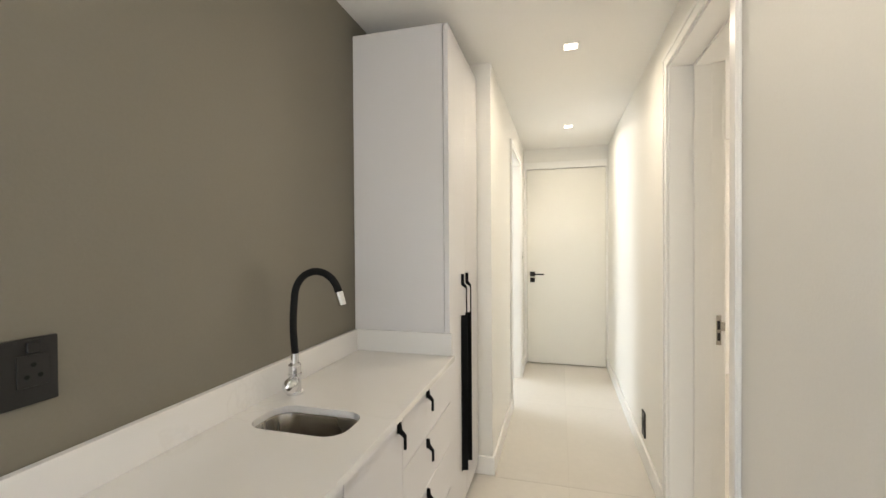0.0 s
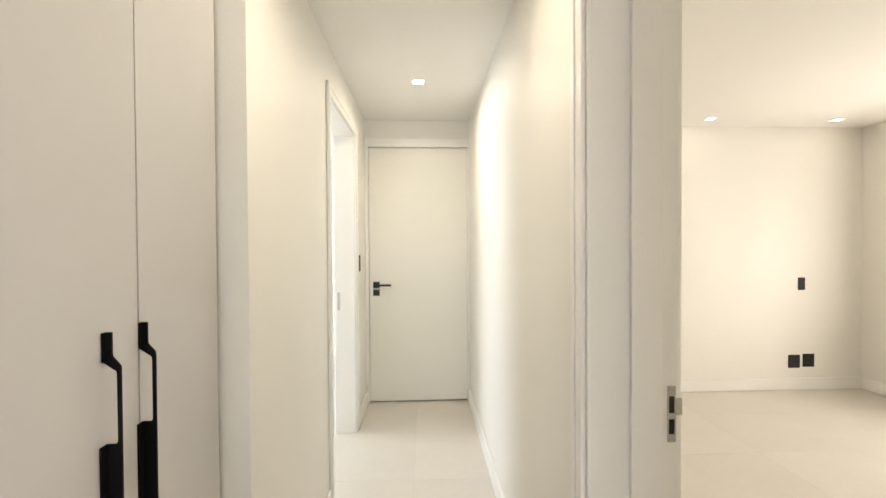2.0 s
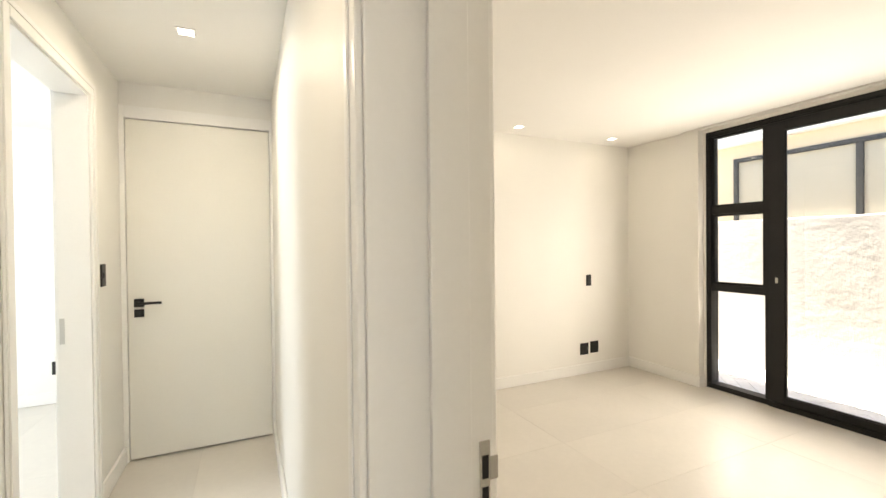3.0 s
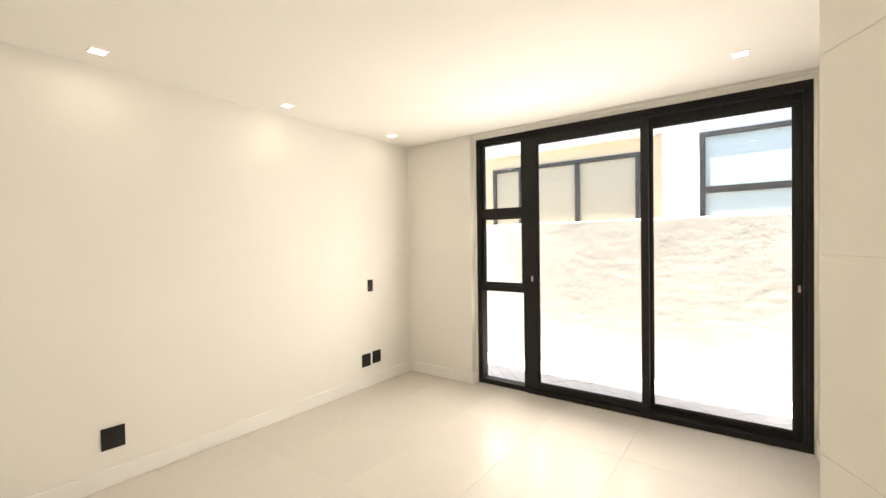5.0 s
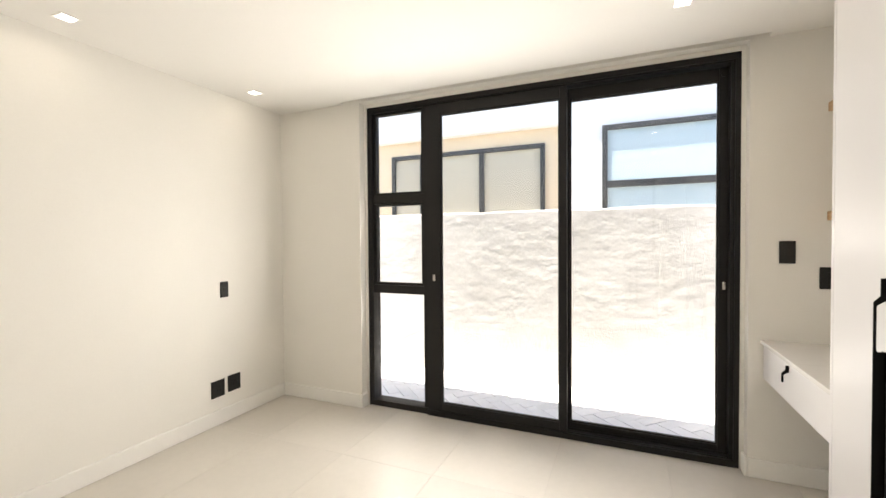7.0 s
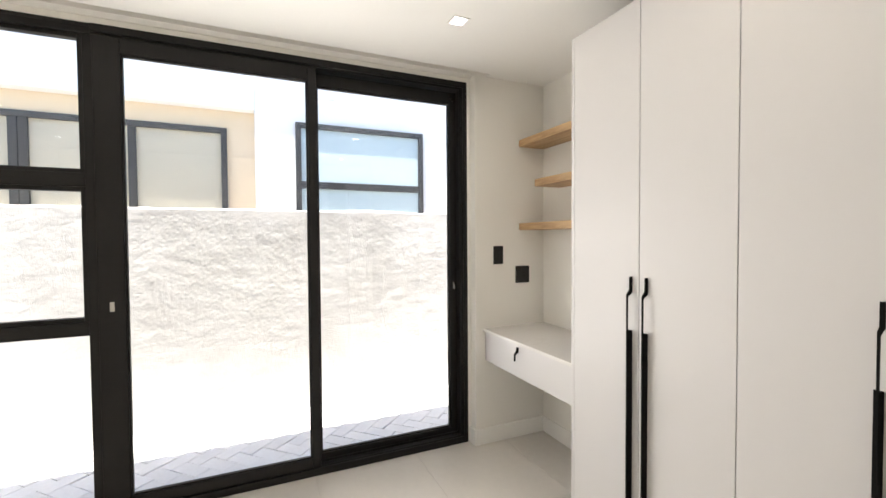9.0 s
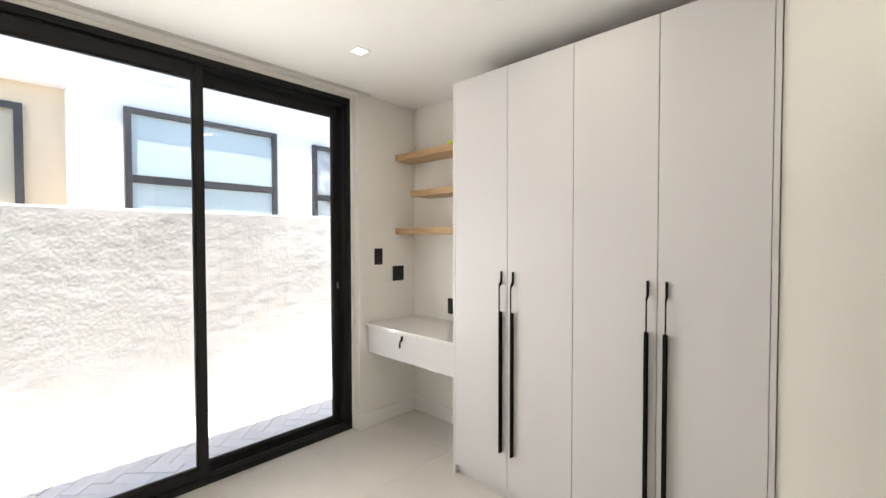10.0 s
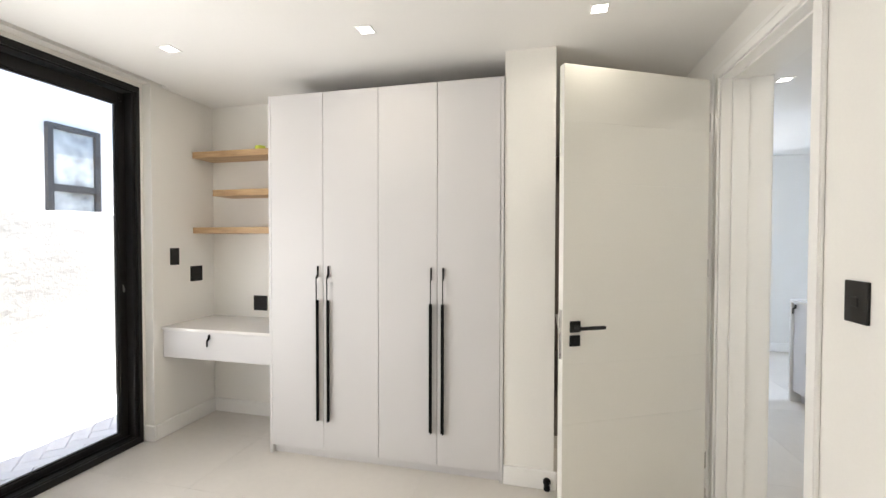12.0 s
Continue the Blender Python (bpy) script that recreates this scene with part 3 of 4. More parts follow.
# ---- wardrobe ----
WX0, WX1, WY = 1.300, 2.744, 0.262
ward = thing("wardrobe", "tall white gloss four-door wardrobe with long black pulls", "wardrobe", pose(WX0, WY, 0))
W = WX1 - WX0
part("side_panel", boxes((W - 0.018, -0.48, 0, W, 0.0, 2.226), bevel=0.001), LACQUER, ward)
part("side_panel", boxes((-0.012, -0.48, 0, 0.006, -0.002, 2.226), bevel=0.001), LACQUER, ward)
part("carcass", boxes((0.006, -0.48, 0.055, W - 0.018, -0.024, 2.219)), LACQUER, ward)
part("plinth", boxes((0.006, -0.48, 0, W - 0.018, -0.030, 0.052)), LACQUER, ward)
DW = (W - 0.018 - 0.006) / 4
for i in range(4):
    x0 = 0.006 + i * DW
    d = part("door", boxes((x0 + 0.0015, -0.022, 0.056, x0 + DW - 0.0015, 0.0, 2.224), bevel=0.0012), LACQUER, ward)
    hx = x0 + DW - 0.040 if i % 2 == 0 else x0 + 0.030
    part("handle", pull_mesh(0.24, 0.975, 1.115, 1.182), PULL, d, "long folded black pull", m=pose(hx, 0.0005, 0))

# ---- desk in the alcove ----
desk = thing("desk", "white wall-hung desk with one drawer", "desk", pose(2.746, BACK_Y, 0))
DX = ROOM_E - 2.746
part("desktop", boxes((0.0, 0.0, 0.731, DX - 0.001, 0.475, 0.751), bevel=0.003), QUARTZ, desk, "white stone desktop")
part("body", boxes((0.0, 0.0, 0.548, DX - 0.002, 0.440, 0.729)), LACQUER, desk)
dr = part("drawer", boxes((0.003, 0.442, 0.546, DX - 0.006, 0.462, 0.727), bevel=0.001), LACQUER, desk)
small_pull(dr, pose(3.20 - 2.744, 0.462, 0.684))

# ---- oak shelves ----
for x1, z0 in ((ROOM_E - 0.001, 1.935), (3.41, 1.655), (ROOM_E - 0.001, 1.385)):
    s = new("wall_shelf", mesh_of("wall_shelf", boxes((0, 0, 0, x1 - 2.744, 0.20, 0.045), bevel=0.0025), OAK))
    s.matrix_basis = pose(2.744, BACK_Y, z0)
    tagged(s, "pale oak floating shelf in the alcove" if z0 != 1.655 else "shorter pale oak floating shelf in the alcove", "shelf", "shelves over the desk")
bm = tube(bmesh.new(), (0, 0, 0), (0, 0, 0.024), 0.034, seg=28)
tape = part("tape_roll", bm, LIME, m=pose(3.04, BACK_Y + 0.162, 1.980))
tagged(tape, "lime green tape roll lying on the top shelf", "tape")


# ---- sockets and switches ----
def plate(m, w, h, kind, label, cat):
    """A black wall plate; local y = 0 is the wall, outward is -y."""
    name = "wall_socket" if cat == "socket" else "light_switch"
    t = thing(name, label, cat, m, group="black wall plates")
    part("plate", boxes((-w / 2, -0.009, -h / 2, w / 2, 0, h / 2), bevel=0.0025), BLACKPLASTIC, t)
    if cat == "socket":
        for x in ((-w / 4, w / 4) if w > 0.13 else (0,)):
            part("socket_face", boxes((x - 0.024, -0.0115, -0.026, x + 0.024, -0.0088, 0.030), bevel=0.001), BLACKPLASTIC, t)
            hb = bmesh.new()
            for dx, dz in ((-0.010, -0.008), (0.010, -0.008), (0, 0.012)):
                tube(hb, (x + dx, -0.0125, dz), (x + dx, -0.0112, dz), 0.0042, seg=10)
            part("pin_holes", hb, RUBBER, t)
            if w > 0.13:
                part("rocker", boxes((x - 0.010, -0.0155, 0.034, x + 0.010, -0.0088, 0.052), bevel=0.0015), BLACKPLASTIC, t, "small black rocker switch")
    else:
        n = 2 if kind == 2 else 1
        for i in range(n):
            z = (i - (n - 1) / 2) * 0.034
            part("rocker", boxes((-0.012, -0.0125, z - 0.014, 0.012, -0.0088, z + 0.014), bevel=0.0015), BLACKPLASTIC, t)
    return t


N, E_, Wd = 0, -90, 90     # outward -y (north wall), outward -x (east wall), outward +x (west wall)
plate(pose(3.01, ROOM_N, 0.955), 0.062, 0.112, 1, "slim black light switch on the white bedroom wall", "switch")
plate(pose(2.945, ROOM_N, 0.255), 0.105, 0.118, 1, "square black power socket low on the wall", "socket")
plate(pose(3.080, ROOM_N, 0.262), 0.105, 0.118, 1, "square black data plate low on the wall", "socket")
plate(pose(0.995, ROOM_N, 0.270), 0.112, 0.122, 1, "square black power socket low on the wall", "socket")
plate(pose(ROOM_E, 0.142, 1.222, 0, 0, E_), 0.070, 0.118, 1, "black light switch beside the sliding door", "switch")
plate(pose(ROOM_E, -0.045, 1.090, 0, 0, E_), 0.105, 0.112, 1, "square black power socket above the desk", "socket")
plate(pose(3.165, BACK_Y, 0.860, 0, 0, 180), 0.115, 0.112, 1, "square black power socket behind the desk", "socket")
plate(pose(ROOM_W, 1.147, 1.168, 0, 0, Wd), 0.090, 0.118, 1, "black light switch beside the bedroom door", "switch")
plate(pose(HALL_E, 1.53, 0.225, 0, 0, E_), 0.085, 0.150, 1, "black power socket low in the hall", "socket")
plate(pose(HALL_W, 3.105, 1.19, 0, 0, Wd), 0.070, 0.120, 1, "black light switch beside the side doorway", "switch")
plate(pose(-1.65, 5.0, 0.305), 0.110, 0.112, 1, "black power socket low in the side room", "socket")
plate(pose(GREY_X, -0.773, 1.11, 0, 0, Wd), 0.160, 0.118, 2, "wide black double power socket on the taupe wall", "socket")

# ---- door stop on the nib's skirting ----
stop = thing("door_stop", "black rubber door stop on the skirting", "door stop", pose(NIB_X0 + 0.035, NIB_Y + BT, 0.05))
part("base", tube(bmesh.new(), (0, 0, 0), (0, 0.010, 0), 0.020), BLACK, stop)
part("bumper", tube(bmesh.new(), (0, 0.010, 0), (0, 0.055, -0.012), 0.013, 0.017), RUBBER, stop, smooth=False)


# ---- recessed lamps ----
def downlight(x, y, z, watts, color=WARM):
    d = thing("downlight", "small square white recessed downlight", "downlight", pose(x, y, z), group="recessed downlights")
    part("trim", boxes((-0.042, -0.042, -0.004, 0.042, -0.032, 0.001), (-0.042, 0.032, -0.004, 0.042, 0.042, 0.001), (-0.042, -0.032, -0.004, -0.032, 0.032, 0.001), (0.032, -0.032, -0.004, 0.042, 0.032, 0.001), bevel=0.0008), TRIM, d)
    part("bulb", boxes((-0.032, -0.032, -0.0025, 0.032, 0.032, 0.0005)), DOWNGLOW, d, "glowing warm lamp face")
    area_lamp("downlight_beam", look((x, y, z - 0.008), (x, y + 0.0001, 0)), 0.06, 0.06, watts, color, spread=165)


for x, y in ((0.91, 3.35), (2.00, 3.35), (3.10, 3.35), (0.845, 0.58), (1.925, 0.64), (3.03, 0.69)):
    downlight(x, y, CEIL_Z, 0.45 if y < 2 else 0.11)
for x, y, watts in ((-0.435, 1.06, 1.6), (-0.415, 2.63, 1.8), (-0.40, -0.55, 1.0)):
    downlight(x, y, CEIL_Z, watts, (1.0, 0.91, 0.78))
downlight(0.86, -1.4, CEIL_Z, 3.5)

# ---- shower room: a wooden vanity hung on the tiled wall ----
van = thing("vanity", "wall-hung pale oak vanity with two drawers", "vanity", pose(ROOM_W + 0.012, -2.0, 0.38))
part("body", boxes((0.0, 0.0, 0.0, 0.70, 0.78, 0.16), bevel=0.002), OAK, van)
part("drawer", boxes((0.005, 0.782, 0.003, 0.72, 0.80, 0.074), bevel=0.002), OAK, van)
part("drawer", boxes((0.005, 0.782, 0.084, 0.72, 0.80, 0.158), bevel=0.002), OAK, van)
part("top", boxes((0.0, 0.0, 0.162, 0.72, 0.80, 0.182), bevel=0.002), QUARTZ, van, "white stone top")

# ---- kitchenette ----
CF, CT = -0.95, 0.85
CY0, CY1 = -1.50, 0.490
tall = thing("tall_cupboard", "tall white two-door cupboard with long black pulls", "cupboard", pose(GREY_X, CY1, 0))
TW, TD = TALL_Y1 - CY1, -0.952 - GREY_X
part("side_panel", boxes((0.002, 0.0, 0, TD - 0.024, 0.018, 2.274), bevel=0.001), LACQUER, tall)
part("carcass", boxes((0.002, 0.018, 0.06, TD - 0.026, TW - 0.002, 2.268)), LACQUER, tall)
part("plinth", boxes((0.002, 0.018, 0, TD - 0.05, TW - 0.002, 0.058)), LACQUER, tall)
for i in range(2):
    y0 = 0.0 + i * (TW - 0.01) / 2
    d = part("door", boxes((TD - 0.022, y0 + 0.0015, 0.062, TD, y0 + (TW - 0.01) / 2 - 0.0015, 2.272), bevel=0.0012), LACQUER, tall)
    hy = y0 + (TW - 0.01) / 2 - 0.088 if i == 0 else y0 + 0.008
    part("handle", pull_mesh(0.235, 0.985, 1.124, 1.184), PULL, d, "long folded black pull", m=pose(TD + 0.0005, hy, 0, 0, 0, -90))

SINK = (-1.306, -0.328, -1.024, -0.166)       # x0, y0, x1, y1
def worktop():
    """Slab with a rounded cut-out for the bowl, and an upstand along the wall and the cupboard."""
    bm = bmesh.new()
    x0, y0, x1, y1 = SINK
    r, n = 0.055, 7
    inner = []
    for cx, cy, a0 in ((x1 - r, y1 - r, 0), (x0 + r, y1 - r, 90), (x0 + r, y0 + r, 180), (x1 - r, y0 + r, 270)):
        for k in range(n):
            a = radians(a0 + 90 * k / (n - 1))
            inner.append((cx + r * math.cos(a), cy + r * math.sin(a)))
    ox0, oy0, ox1, oy1 = GREY_X + 0.001, CY0, -0.93, CY1
    shapes = [[(ox0, y1), (ox1, y1), (ox1, oy1), (ox0, oy1)], [(ox0, oy0), (ox1, oy0), (ox1, y0), (ox0, y0)],
              [(ox0, y0), (x0, y0), (x0, y1), (ox0, y1)], [(x1, y0), (ox1, y0), (ox1, y1), (x1, y1)]]
    for c, corner in enumerate(((x1, y1), (x0, y1), (x0, y0), (x1, y0))):
        shapes.append([corner, *inner[c * n:(c + 1) * n][::-1]])
    for shape in shapes:
        up = [bm.verts.new((x, y, CT)) for x, y in shape]
        dn = [bm.verts.new((x, y, CT - 0.02)) for x, y in shape]
        bm.faces.new(up), bm.faces.new(dn[::-1])
        for k in range(len(up)):
            j = (k + 1) % len(up)
            bm.faces.new((up[k], dn[k], dn[j], up[j]))
    return bm, inner


wt_bm, rim = worktop()
top = thing("worktop", "white veined stone worktop with an upstand and sink cut-out", "worktop", pose(0, 0, 0))
part("slab", wt_bm, QUARTZ, top)
part("upstand", boxes((GREY_X + 0.001, CY0, CT, GREY_X + 0.019, CY1 - 0.012, CT + 0.095), bevel=0.0015), QUARTZ, top)
part("upstand", boxes((GREY_X + 0.001, CY1 - 0.012, CT, -0.94, CY1 - 0.0005, CT + 0.095), bevel=0.0015), QUARTZ, top)
part("end_panel", boxes((GREY_X + 0.001, CY0 - 0.02, 0, -0.93, CY0, CT), bevel=0.001), QUARTZ, top)

sink = thing("sink", "small rectangular stainless steel undermount sink", "sink", pose((SINK[0] + SINK[2]) / 2, (SINK[1] + SINK[3]) / 2, CT - 0.02))
bm = bmesh.new()
cx, cy = (SINK[0] + SINK[2]) / 2, (SINK[1] + SINK[3]) / 2
levels = [(1.10, -0.001), (1.02, -0.001), (1.0, -0.006), (0.985, -0.12), (0.95, -0.142), (0.86, -0.152), (0.12, -0.158)]
rows_ = [[bm.verts.new(((x - cx) * s, (y - cy) * s, z)) for x, y in rim] for s, z in levels]
for a, c in zip(rows_, rows_[1:]):
    for k in range(len(rim)):
        j = (k + 1) % len(rim)
        bm.faces.new((a[k], a[j], c[j], c[k]))
bm.faces.new(rows_[-1])
part("bowl", bm, SINKSTEEL, sink, smooth=True)
db = tube(bmesh.new(), (0, 0, -0.157), (0, 0, -0.150), 0.030, 0.036)
part("drain", db, CHROME, sink, "round chrome drain")

tap = thing("kitchen_tap", "chrome mixer tap with a black flexible swan-neck spout", "tap", pose(-1.320, -0.078, CT))
bm = tube(bmesh.new(), (0, 0, 0), (0, 0, 0.008), 0.026)
tube(bm, (0, 0, 0.008), (0, 0, 0.095), 0.020, 0.019)
tube(bm, (0, 0, 0.060), (0, 0, 0.066), 0.0215, 0.0215)
tube(bm, (0, 0, 0.093), (0, 0, 0.100), 0.0205, 0.014)
tube(bm, (0, 0, 0.095), (0, 0, 0.132), 0.0125, 0.0115)
part("body", bm, CHROME, tap, smooth=False)
kb = tube(bmesh.new(), (0.005, -0.015, 0.045), (0.020, -0.050, 0.045), 0.019, 0.021)
ball = bmesh.ops.create_uvsphere(kb, u_segments=20, v_segments=12, radius=0.024)["verts"]
for v in ball:
    v.co = Vector((v.co.x * 0.92, v.co.y * 1.1, v.co.z)) + Vector((0.022, -0.056, 0.045))
part("lever", kb, CHROME, tap, "rounded chrome mixer knob", smooth=True)
curve = []
for k in range(25):
    u = k / 24
    if u < 0.35:
        curve.append((0.002 - 0.006 * math.sin(u / 0.35 * 3.1), 0, 0.130 + u / 0.35 * 0.18))
    else:
        a = (u - 0.35) / 0.65 * radians(166)
        curve.append((0.081 - 0.079 * math.cos(a), 0.0, 0.310 + 0.085 * math.sin(a)))
sp = [(x, 0.03 * x, z) for x, y, z in curve]
part("spout", sweep(bmesh.new(), sp, 0.0115), RUBBER, tap, "black flexible hose spout", smooth=True)
e0, e1 = Vector(sp[-2]), Vector(sp[-1])
dirn = (e1 - e0).normalized()
part("nozzle", tube(bmesh.new(), e1, e1 + dirn * 0.042, 0.0135, 0.0125), CHROME, tap, "chrome spray nozzle")

for y0, y1, nm in ((CY0, -0.790, "door"), (-0.790, -0.082, "door"), (-0.082, CY1 - 0.003, "drawer")):
    u = thing("base_cabinet", "white base cabinet with one door and a black pull" if nm == "door" else "white base cabinet with drawers and small black pulls", "cabinet", pose(GREY_X, y0, 0), group="kitchenette base cabinets")
    dp = CF - GREY_X
    ww = y1 - y0
    part("carcass", boxes((0.002, 0.001, 0.09, dp - 0.022, ww - 0.001, CT - 0.185 if nm == "door" else CT - 0.022)), LACQUER, u)
    part("plinth", boxes((0.002, 0.001, 0, dp - 0.06, ww - 0.001, 0.088)), LACQUER, u)
    if nm == "door":
        for k in range(2):
            a = k * ww / 2
            d = part("door", boxes((dp - 0.020, a + 0.0015, 0.092, dp, a + ww / 2 - 0.0015, CT - 0.024), bevel=0.001), LACQUER, u)
            small_pull(d, pose(dp, a + (ww / 2 - 0.035 if k == 1 else 0.035), 0.782, 0, 0, -90))
    else:
        for z0, z1 in ((0.652, CT - 0.024), (0.475, 0.649), (0.285, 0.472), (0.092, 0.282)):
            d = part("drawer", boxes((dp - 0.020, 0.0015, z0, dp, ww - 0.0015, z1), bevel=0.001), LACQUER, u)
            small_pull(d, pose(dp, 0.238, z1 - 0.038, 0, 0, -90))

# ---- stair seen beyond the living area ----
stair = thing("staircase", "open stair with dark timber treads on a black stringer", "staircase", pose(-2.75, -5.0, 0))
for k in range(9):
    part("tread", boxes((-0.9, -0.25 * k + 0.9, 0.15 + 0.20 * k, 0.15, -0.25 * k + 1.18, 0.20 + 0.20 * k), bevel=0.004), TREAD, stair)
part("stringer", profile(bmesh.new(), [(1.2, 0.0), (1.2, 0.20), (-1.25, 2.11), (-1.25, 1.87), (1.0, 0.0)], 0.03, "x"), BLACK, stair)

# ---- outside: paving, garden wall and the house next door ----
structure("ground", boxes((-160, -160, -0.50, 160, 160, -0.205)), SAND, "sandy ground around the house", "ground")
OUT_X = 4.72
structure("paving_bed", boxes((ROOM_E + 0.25, -9, -0.2, OUT_X, 12, -0.064)), SAND, "sand bed of the paving", "paving")

WALL_TOP = 1.565
def garden_wall():
    """Hand-plastered wall: a lumpy front face on a solid body."""
    bm = bmesh.new()
    ny, nz = 620, 84
    y0, y1 = -5.5, 9.0
    grid = []
    for j in range(nz + 1):
        row = []
        for i in range(ny + 1):
            y, z = y0 + (y1 - y0) * i / ny, -0.07 + (WALL_TOP + 0.07) * j / nz
            d = 0.005 * noise.noise((y * 1.3, z * 1.9, 0.0)) + 0.0026 * noise.noise((y * 8.0 + z * 3.0, z * 10.0, 3.0)) + 0.0026 * noise.noise((y * 17 + z * 6, z * 22, 7.0))
            d -= 0.020 * max(0, noise.noise((y * 5.1, z * 5.3, 21.0)) - 0.62)
            lift = (0.012 * noise.noise((y * 2.1, 0.0, 9.0)) + 0.006 * noise.noise((y * 9.0, 0.0, 5.0))) if j == nz else 0
            row.append(bm.verts.new((OUT_X + d, y, z + lift)))
        grid.append(row)
    for a, c in zip(grid, grid[1:]):
        for i in range(ny):
            bm.faces.new((a[i], c[i], c[i + 1], a[i + 1]))
    back = [bm.verts.new((OUT_X + 0.22, v.co.y, v.co.z)) for v in grid[-1]]
    for i in range(ny):
        bm.faces.new((grid[-1][i], back[i], back[i + 1], grid[-1][i + 1]))
    foot = [bm.verts.new((OUT_X + 0.22, v.co.y, -0.07)) for v in (grid[0][0], grid[0][-1])]
    bm.faces.new([*back, foot[1], foot[0]])
    bm.faces.new([*[grid[j][0] for j in range(nz + 1)], back[0], foot[0]])
    bm.faces.new([*[grid[j][-1] for j in range(nz + 1)], back[-1], foot[1]])
    return bm


gw = part("garden_wall", garden_wall(), PLASTER, smooth=True)
tagged(gw, "rough hand-plastered white boundary wall", "wall", kind="structure")

NX = 6.38
nb = thing("neighbour_house", "white and cream neighbouring house behind the boundary wall", "house", pose(NX, 0, -0.2))
part("wall", boxes((0.12, 1.586, 0, 6.0, 9.0, 2.965)), HOUSECREAM, nb, "cream rendered wall")
part("wall", boxes((0.0, -7.0, 0, 6.0, 1.586, 4.4)), HOUSE, nb, "white rendered wall")
part("roof", boxes((-0.03, 1.586, 2.965, 6.4, 9.4, 4.4), bevel=0.01), HOUSE, nb, "white rendered parapet")
part("roof", boxes((-0.25, -7.4, 4.4, 6.4, 9.4, 4.6), bevel=0.02), HOUSE, nb, "flat white roof slab")
part("vent", boxes((-0.03, 0.72, 3.18, 0.0, 1.0, 3.215), bevel=0.003), PAVER, nb, "narrow grey wall vent")


def nb_window(y0, y1, z0, z1, x, bars, blind, mull=()):
    w = part("window", boxes((x - 0.05, y0, z0, x + 0.02, y0 + 0.06, z1), (x - 0.05, y1 - 0.06, z0, x + 0.02, y1, z1), (x - 0.05, y0 + 0.06, z1 - 0.06, x + 0.02, y1 - 0.06, z1), (x - 0.05, y0 + 0.06, z0, x + 0.02, y1 - 0.06, z0 + 0.06),
        *[(x - 0.045, y0 + 0.06, z - 0.04, x + 0.02, y1 - 0.06, z + 0.04) for z in bars], *[(x - 0.045, y - 0.035, z0 + 0.06, x + 0.02, y + 0.035, z1 - 0.06) for y in mull], bevel=0.004), GREYFRAME, nb, "charcoal framed window")
    part("pane", boxes((x - 0.012, y0 + 0.05, z0 + 0.05, x - 0.004, y1 - 0.05, z1 - 0.05)), blind, w)


nb_window(-0.404, 1.160, 1.55, 2.88, 0.0, (2.165,), BLIND)
nb_window(-1.473, -0.907, 1.55, 2.828, 0.0, (2.12,), REFLECT)
nb_window(1.870, 4.167, 0.7, 2.765, 0.12, (), CURTAIN, (2.739, 3.585, 3.66))

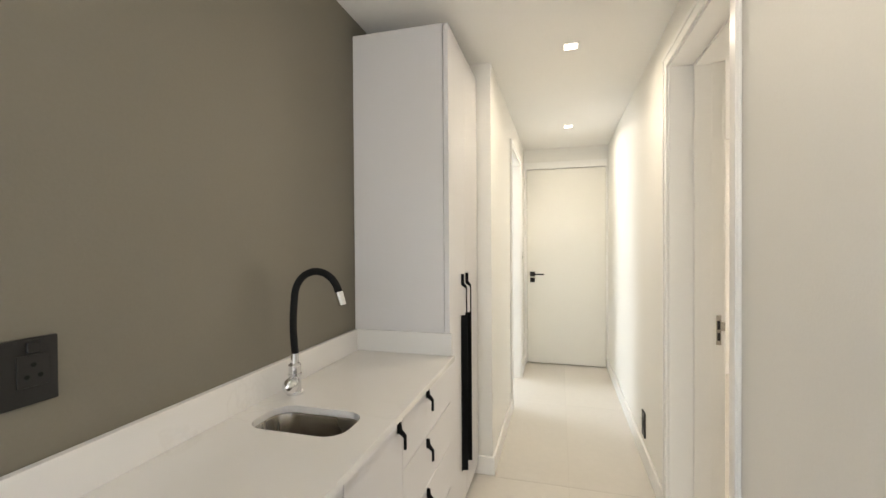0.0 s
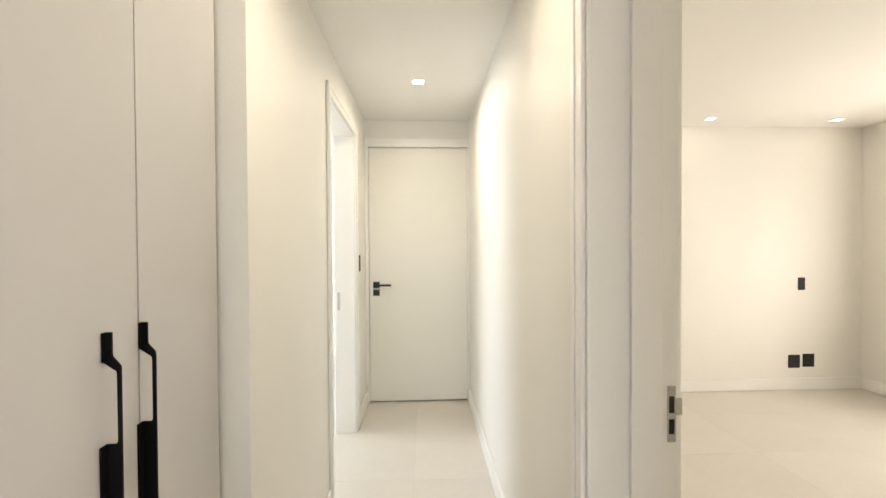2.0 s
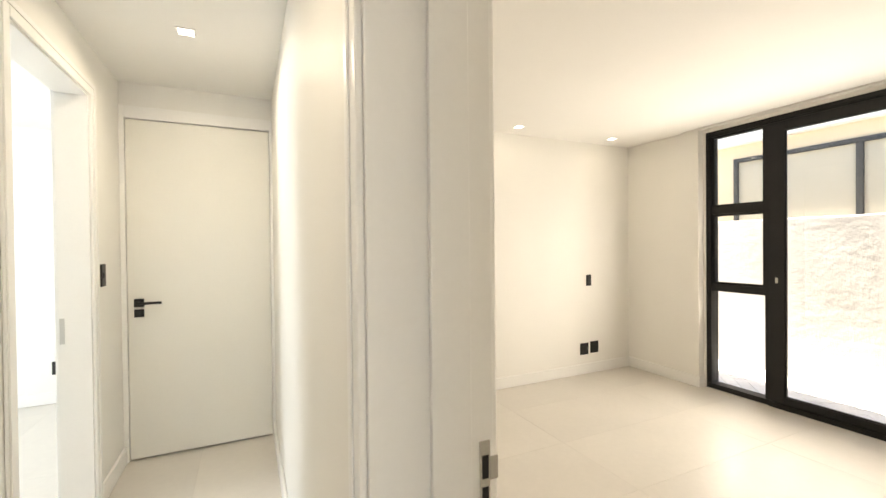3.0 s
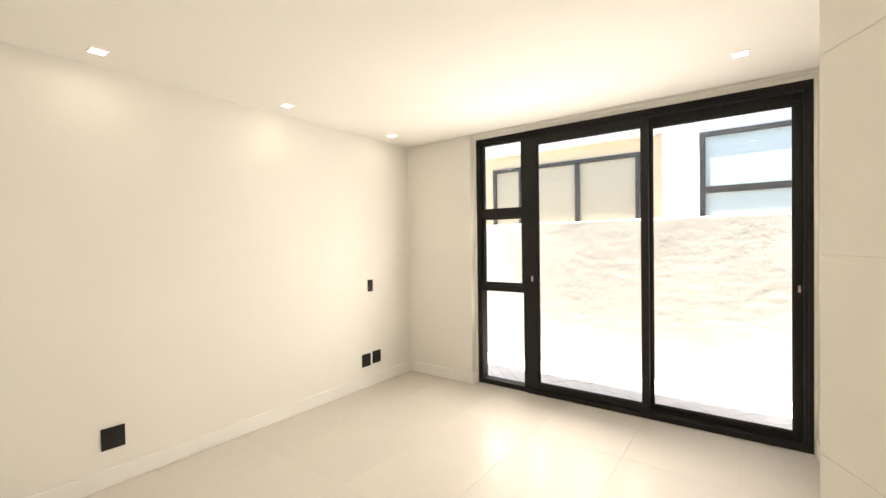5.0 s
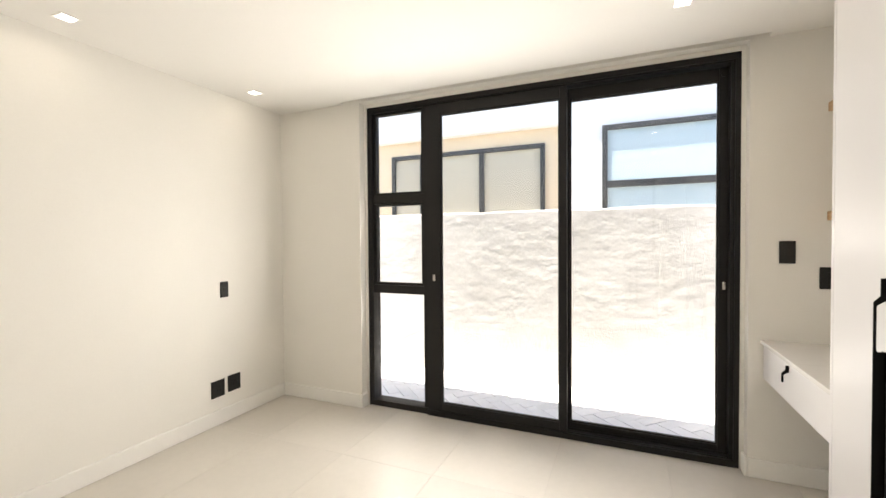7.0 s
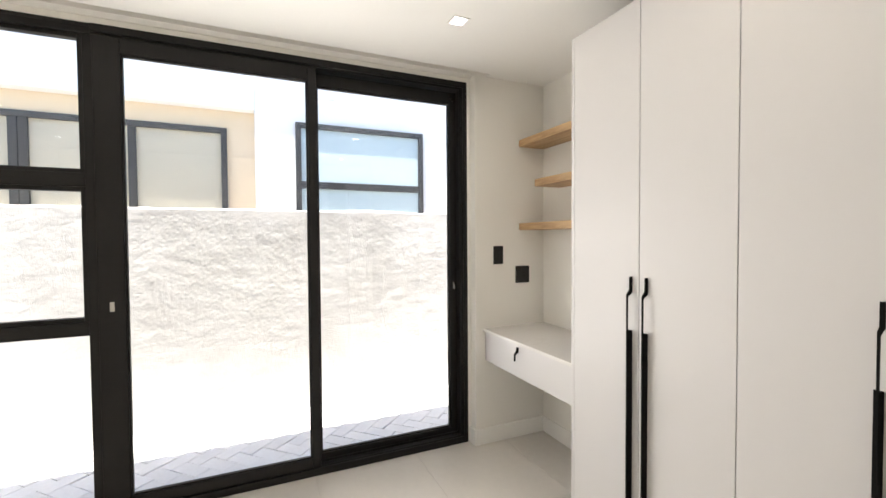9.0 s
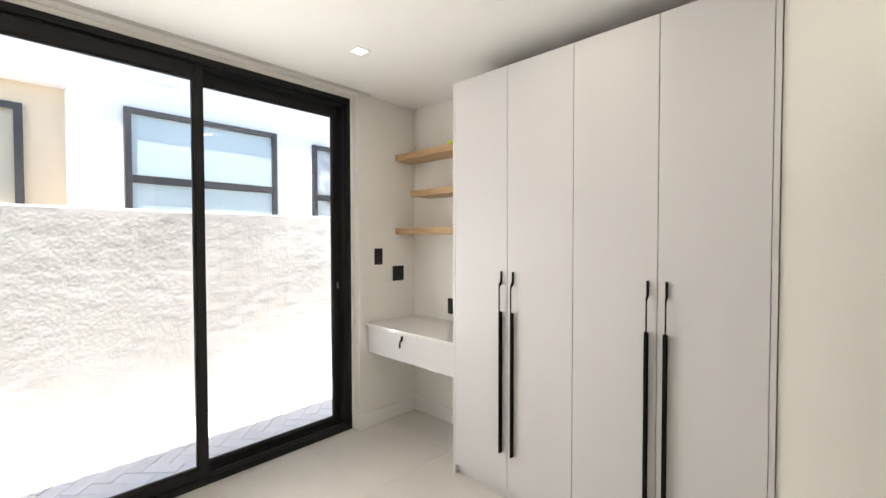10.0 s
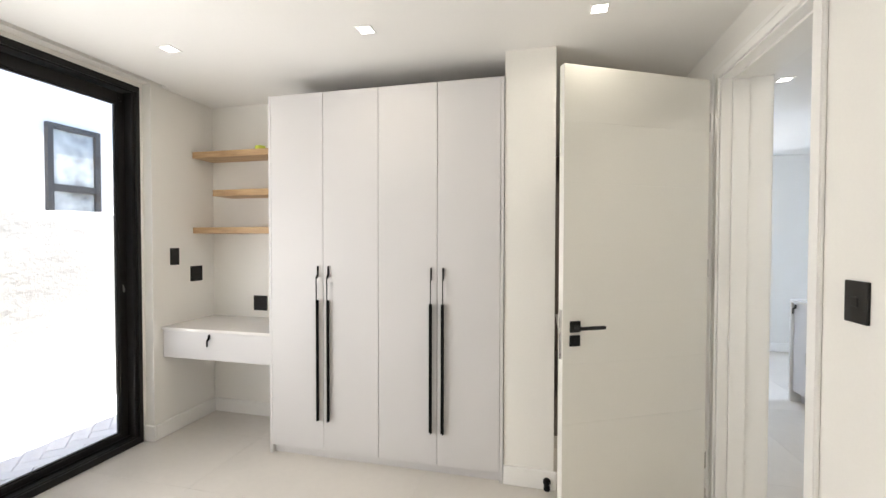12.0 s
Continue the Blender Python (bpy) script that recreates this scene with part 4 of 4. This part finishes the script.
# ---- floor tiles ----
GAP = 0.0016
def lay(x0, y0, x1, y1, jx, jy, tx, ty):
    """Tiles of tx by ty over a rectangle, on the grid that passes through (jx, jy), cut at the edges."""
    whole = mesh_of("floor_tile", boxes((GAP / 2, GAP / 2, -0.006, tx - GAP / 2, ty - GAP / 2, 0.0)), TILE)
    for i in range(math.floor((x0 - jx) / tx), math.ceil((x1 - jx) / tx)):
        for j in range(math.floor((y0 - jy) / ty), math.ceil((y1 - jy) / ty)):
            a, c = jx + i * tx, jy + j * ty
            p, q, r, s = max(a, x0), max(c, y0), min(a + tx, x1), min(c + ty, y1)
            if r - p < 0.01 or s - q < 0.01:
                continue
            if (p, q, r, s) == (a, c, a + tx, c + ty):
                piece("floor_tile", whole, floor, pose(a, c, 0))
            else:
                ob = part("floor_tile", boxes((GAP / 2, GAP / 2, -0.006, r - p - GAP / 2, s - q - GAP / 2, 0.0)), TILE, floor)
                ob.matrix_basis = pose(p, q, 0)


lay(-5.0, -6.3, 0.22, 5.0, -0.45, 1.12, 0.60, 1.20)
lay(0.22, BACK_Y, ROOM_E + 0.25, ROOM_N, 2.935, 1.30, 1.20, 0.60)

# ---- pavers outside the sliding door, laid at a slant ----
paver_me = mesh_of("paver", boxes((0.002, 0.002, -0.05, 0.198, 0.098, 0.0), bevel=0.003), PAVER)
near, rest = [], []
for i in range(-60, 90):
    for j in range(-60, 90):
        u, v = i * 0.1, j * 0.1
        if (i - j) % 4 == 0:
            rot, ox, oy = 0, u, v
        elif (i - j) % 4 == 3:
            rot, ox, oy = 90, u + 0.1, v
        else:
            continue
        a = radians(45)
        x, y = 4.3 + ox * math.cos(a) - oy * math.sin(a), 1.0 + ox * math.sin(a) + oy * math.cos(a)
        if ROOM_E + 0.36 < x < OUT_X + 0.16 and -3.5 < y < 5.5:
            (near if -0.6 < y < 2.9 and x < 4.62 else rest).append((x, y, 45 + rot))
paving = structure("paving", boxes((ROOM_E + 0.252, -4.0, -0.07, OUT_X - 0.02, 6.0, -0.058)), SAND, "grey concrete pavers laid in a slanted herringbone", "paving")
for x, y, r in near[:300]:
    piece("paver", paver_me, paving, pose(x, y, -0.012 + random.uniform(-0.002, 0.002), random.uniform(-0.4, 0.4), random.uniform(-0.4, 0.4), r))
bm = bmesh.new()
for x, y, r in near[300:] + rest:
    m = pose(x, y, -0.012 + random.uniform(-0.002, 0.002), 0, 0, r)
    got = bmesh.ops.create_cube(bm, size=1.0)
    for v in got["verts"]:
        v.co = m @ Vector((0.002 + (v.co.x + 0.5) * 0.196, 0.002 + (v.co.y + 0.5) * 0.096, -0.05 + (v.co.z + 0.5) * 0.05))
far = part("far_pavers", bm, PAVER, paving)
tagged(far, "grey concrete pavers", kind="stuff")
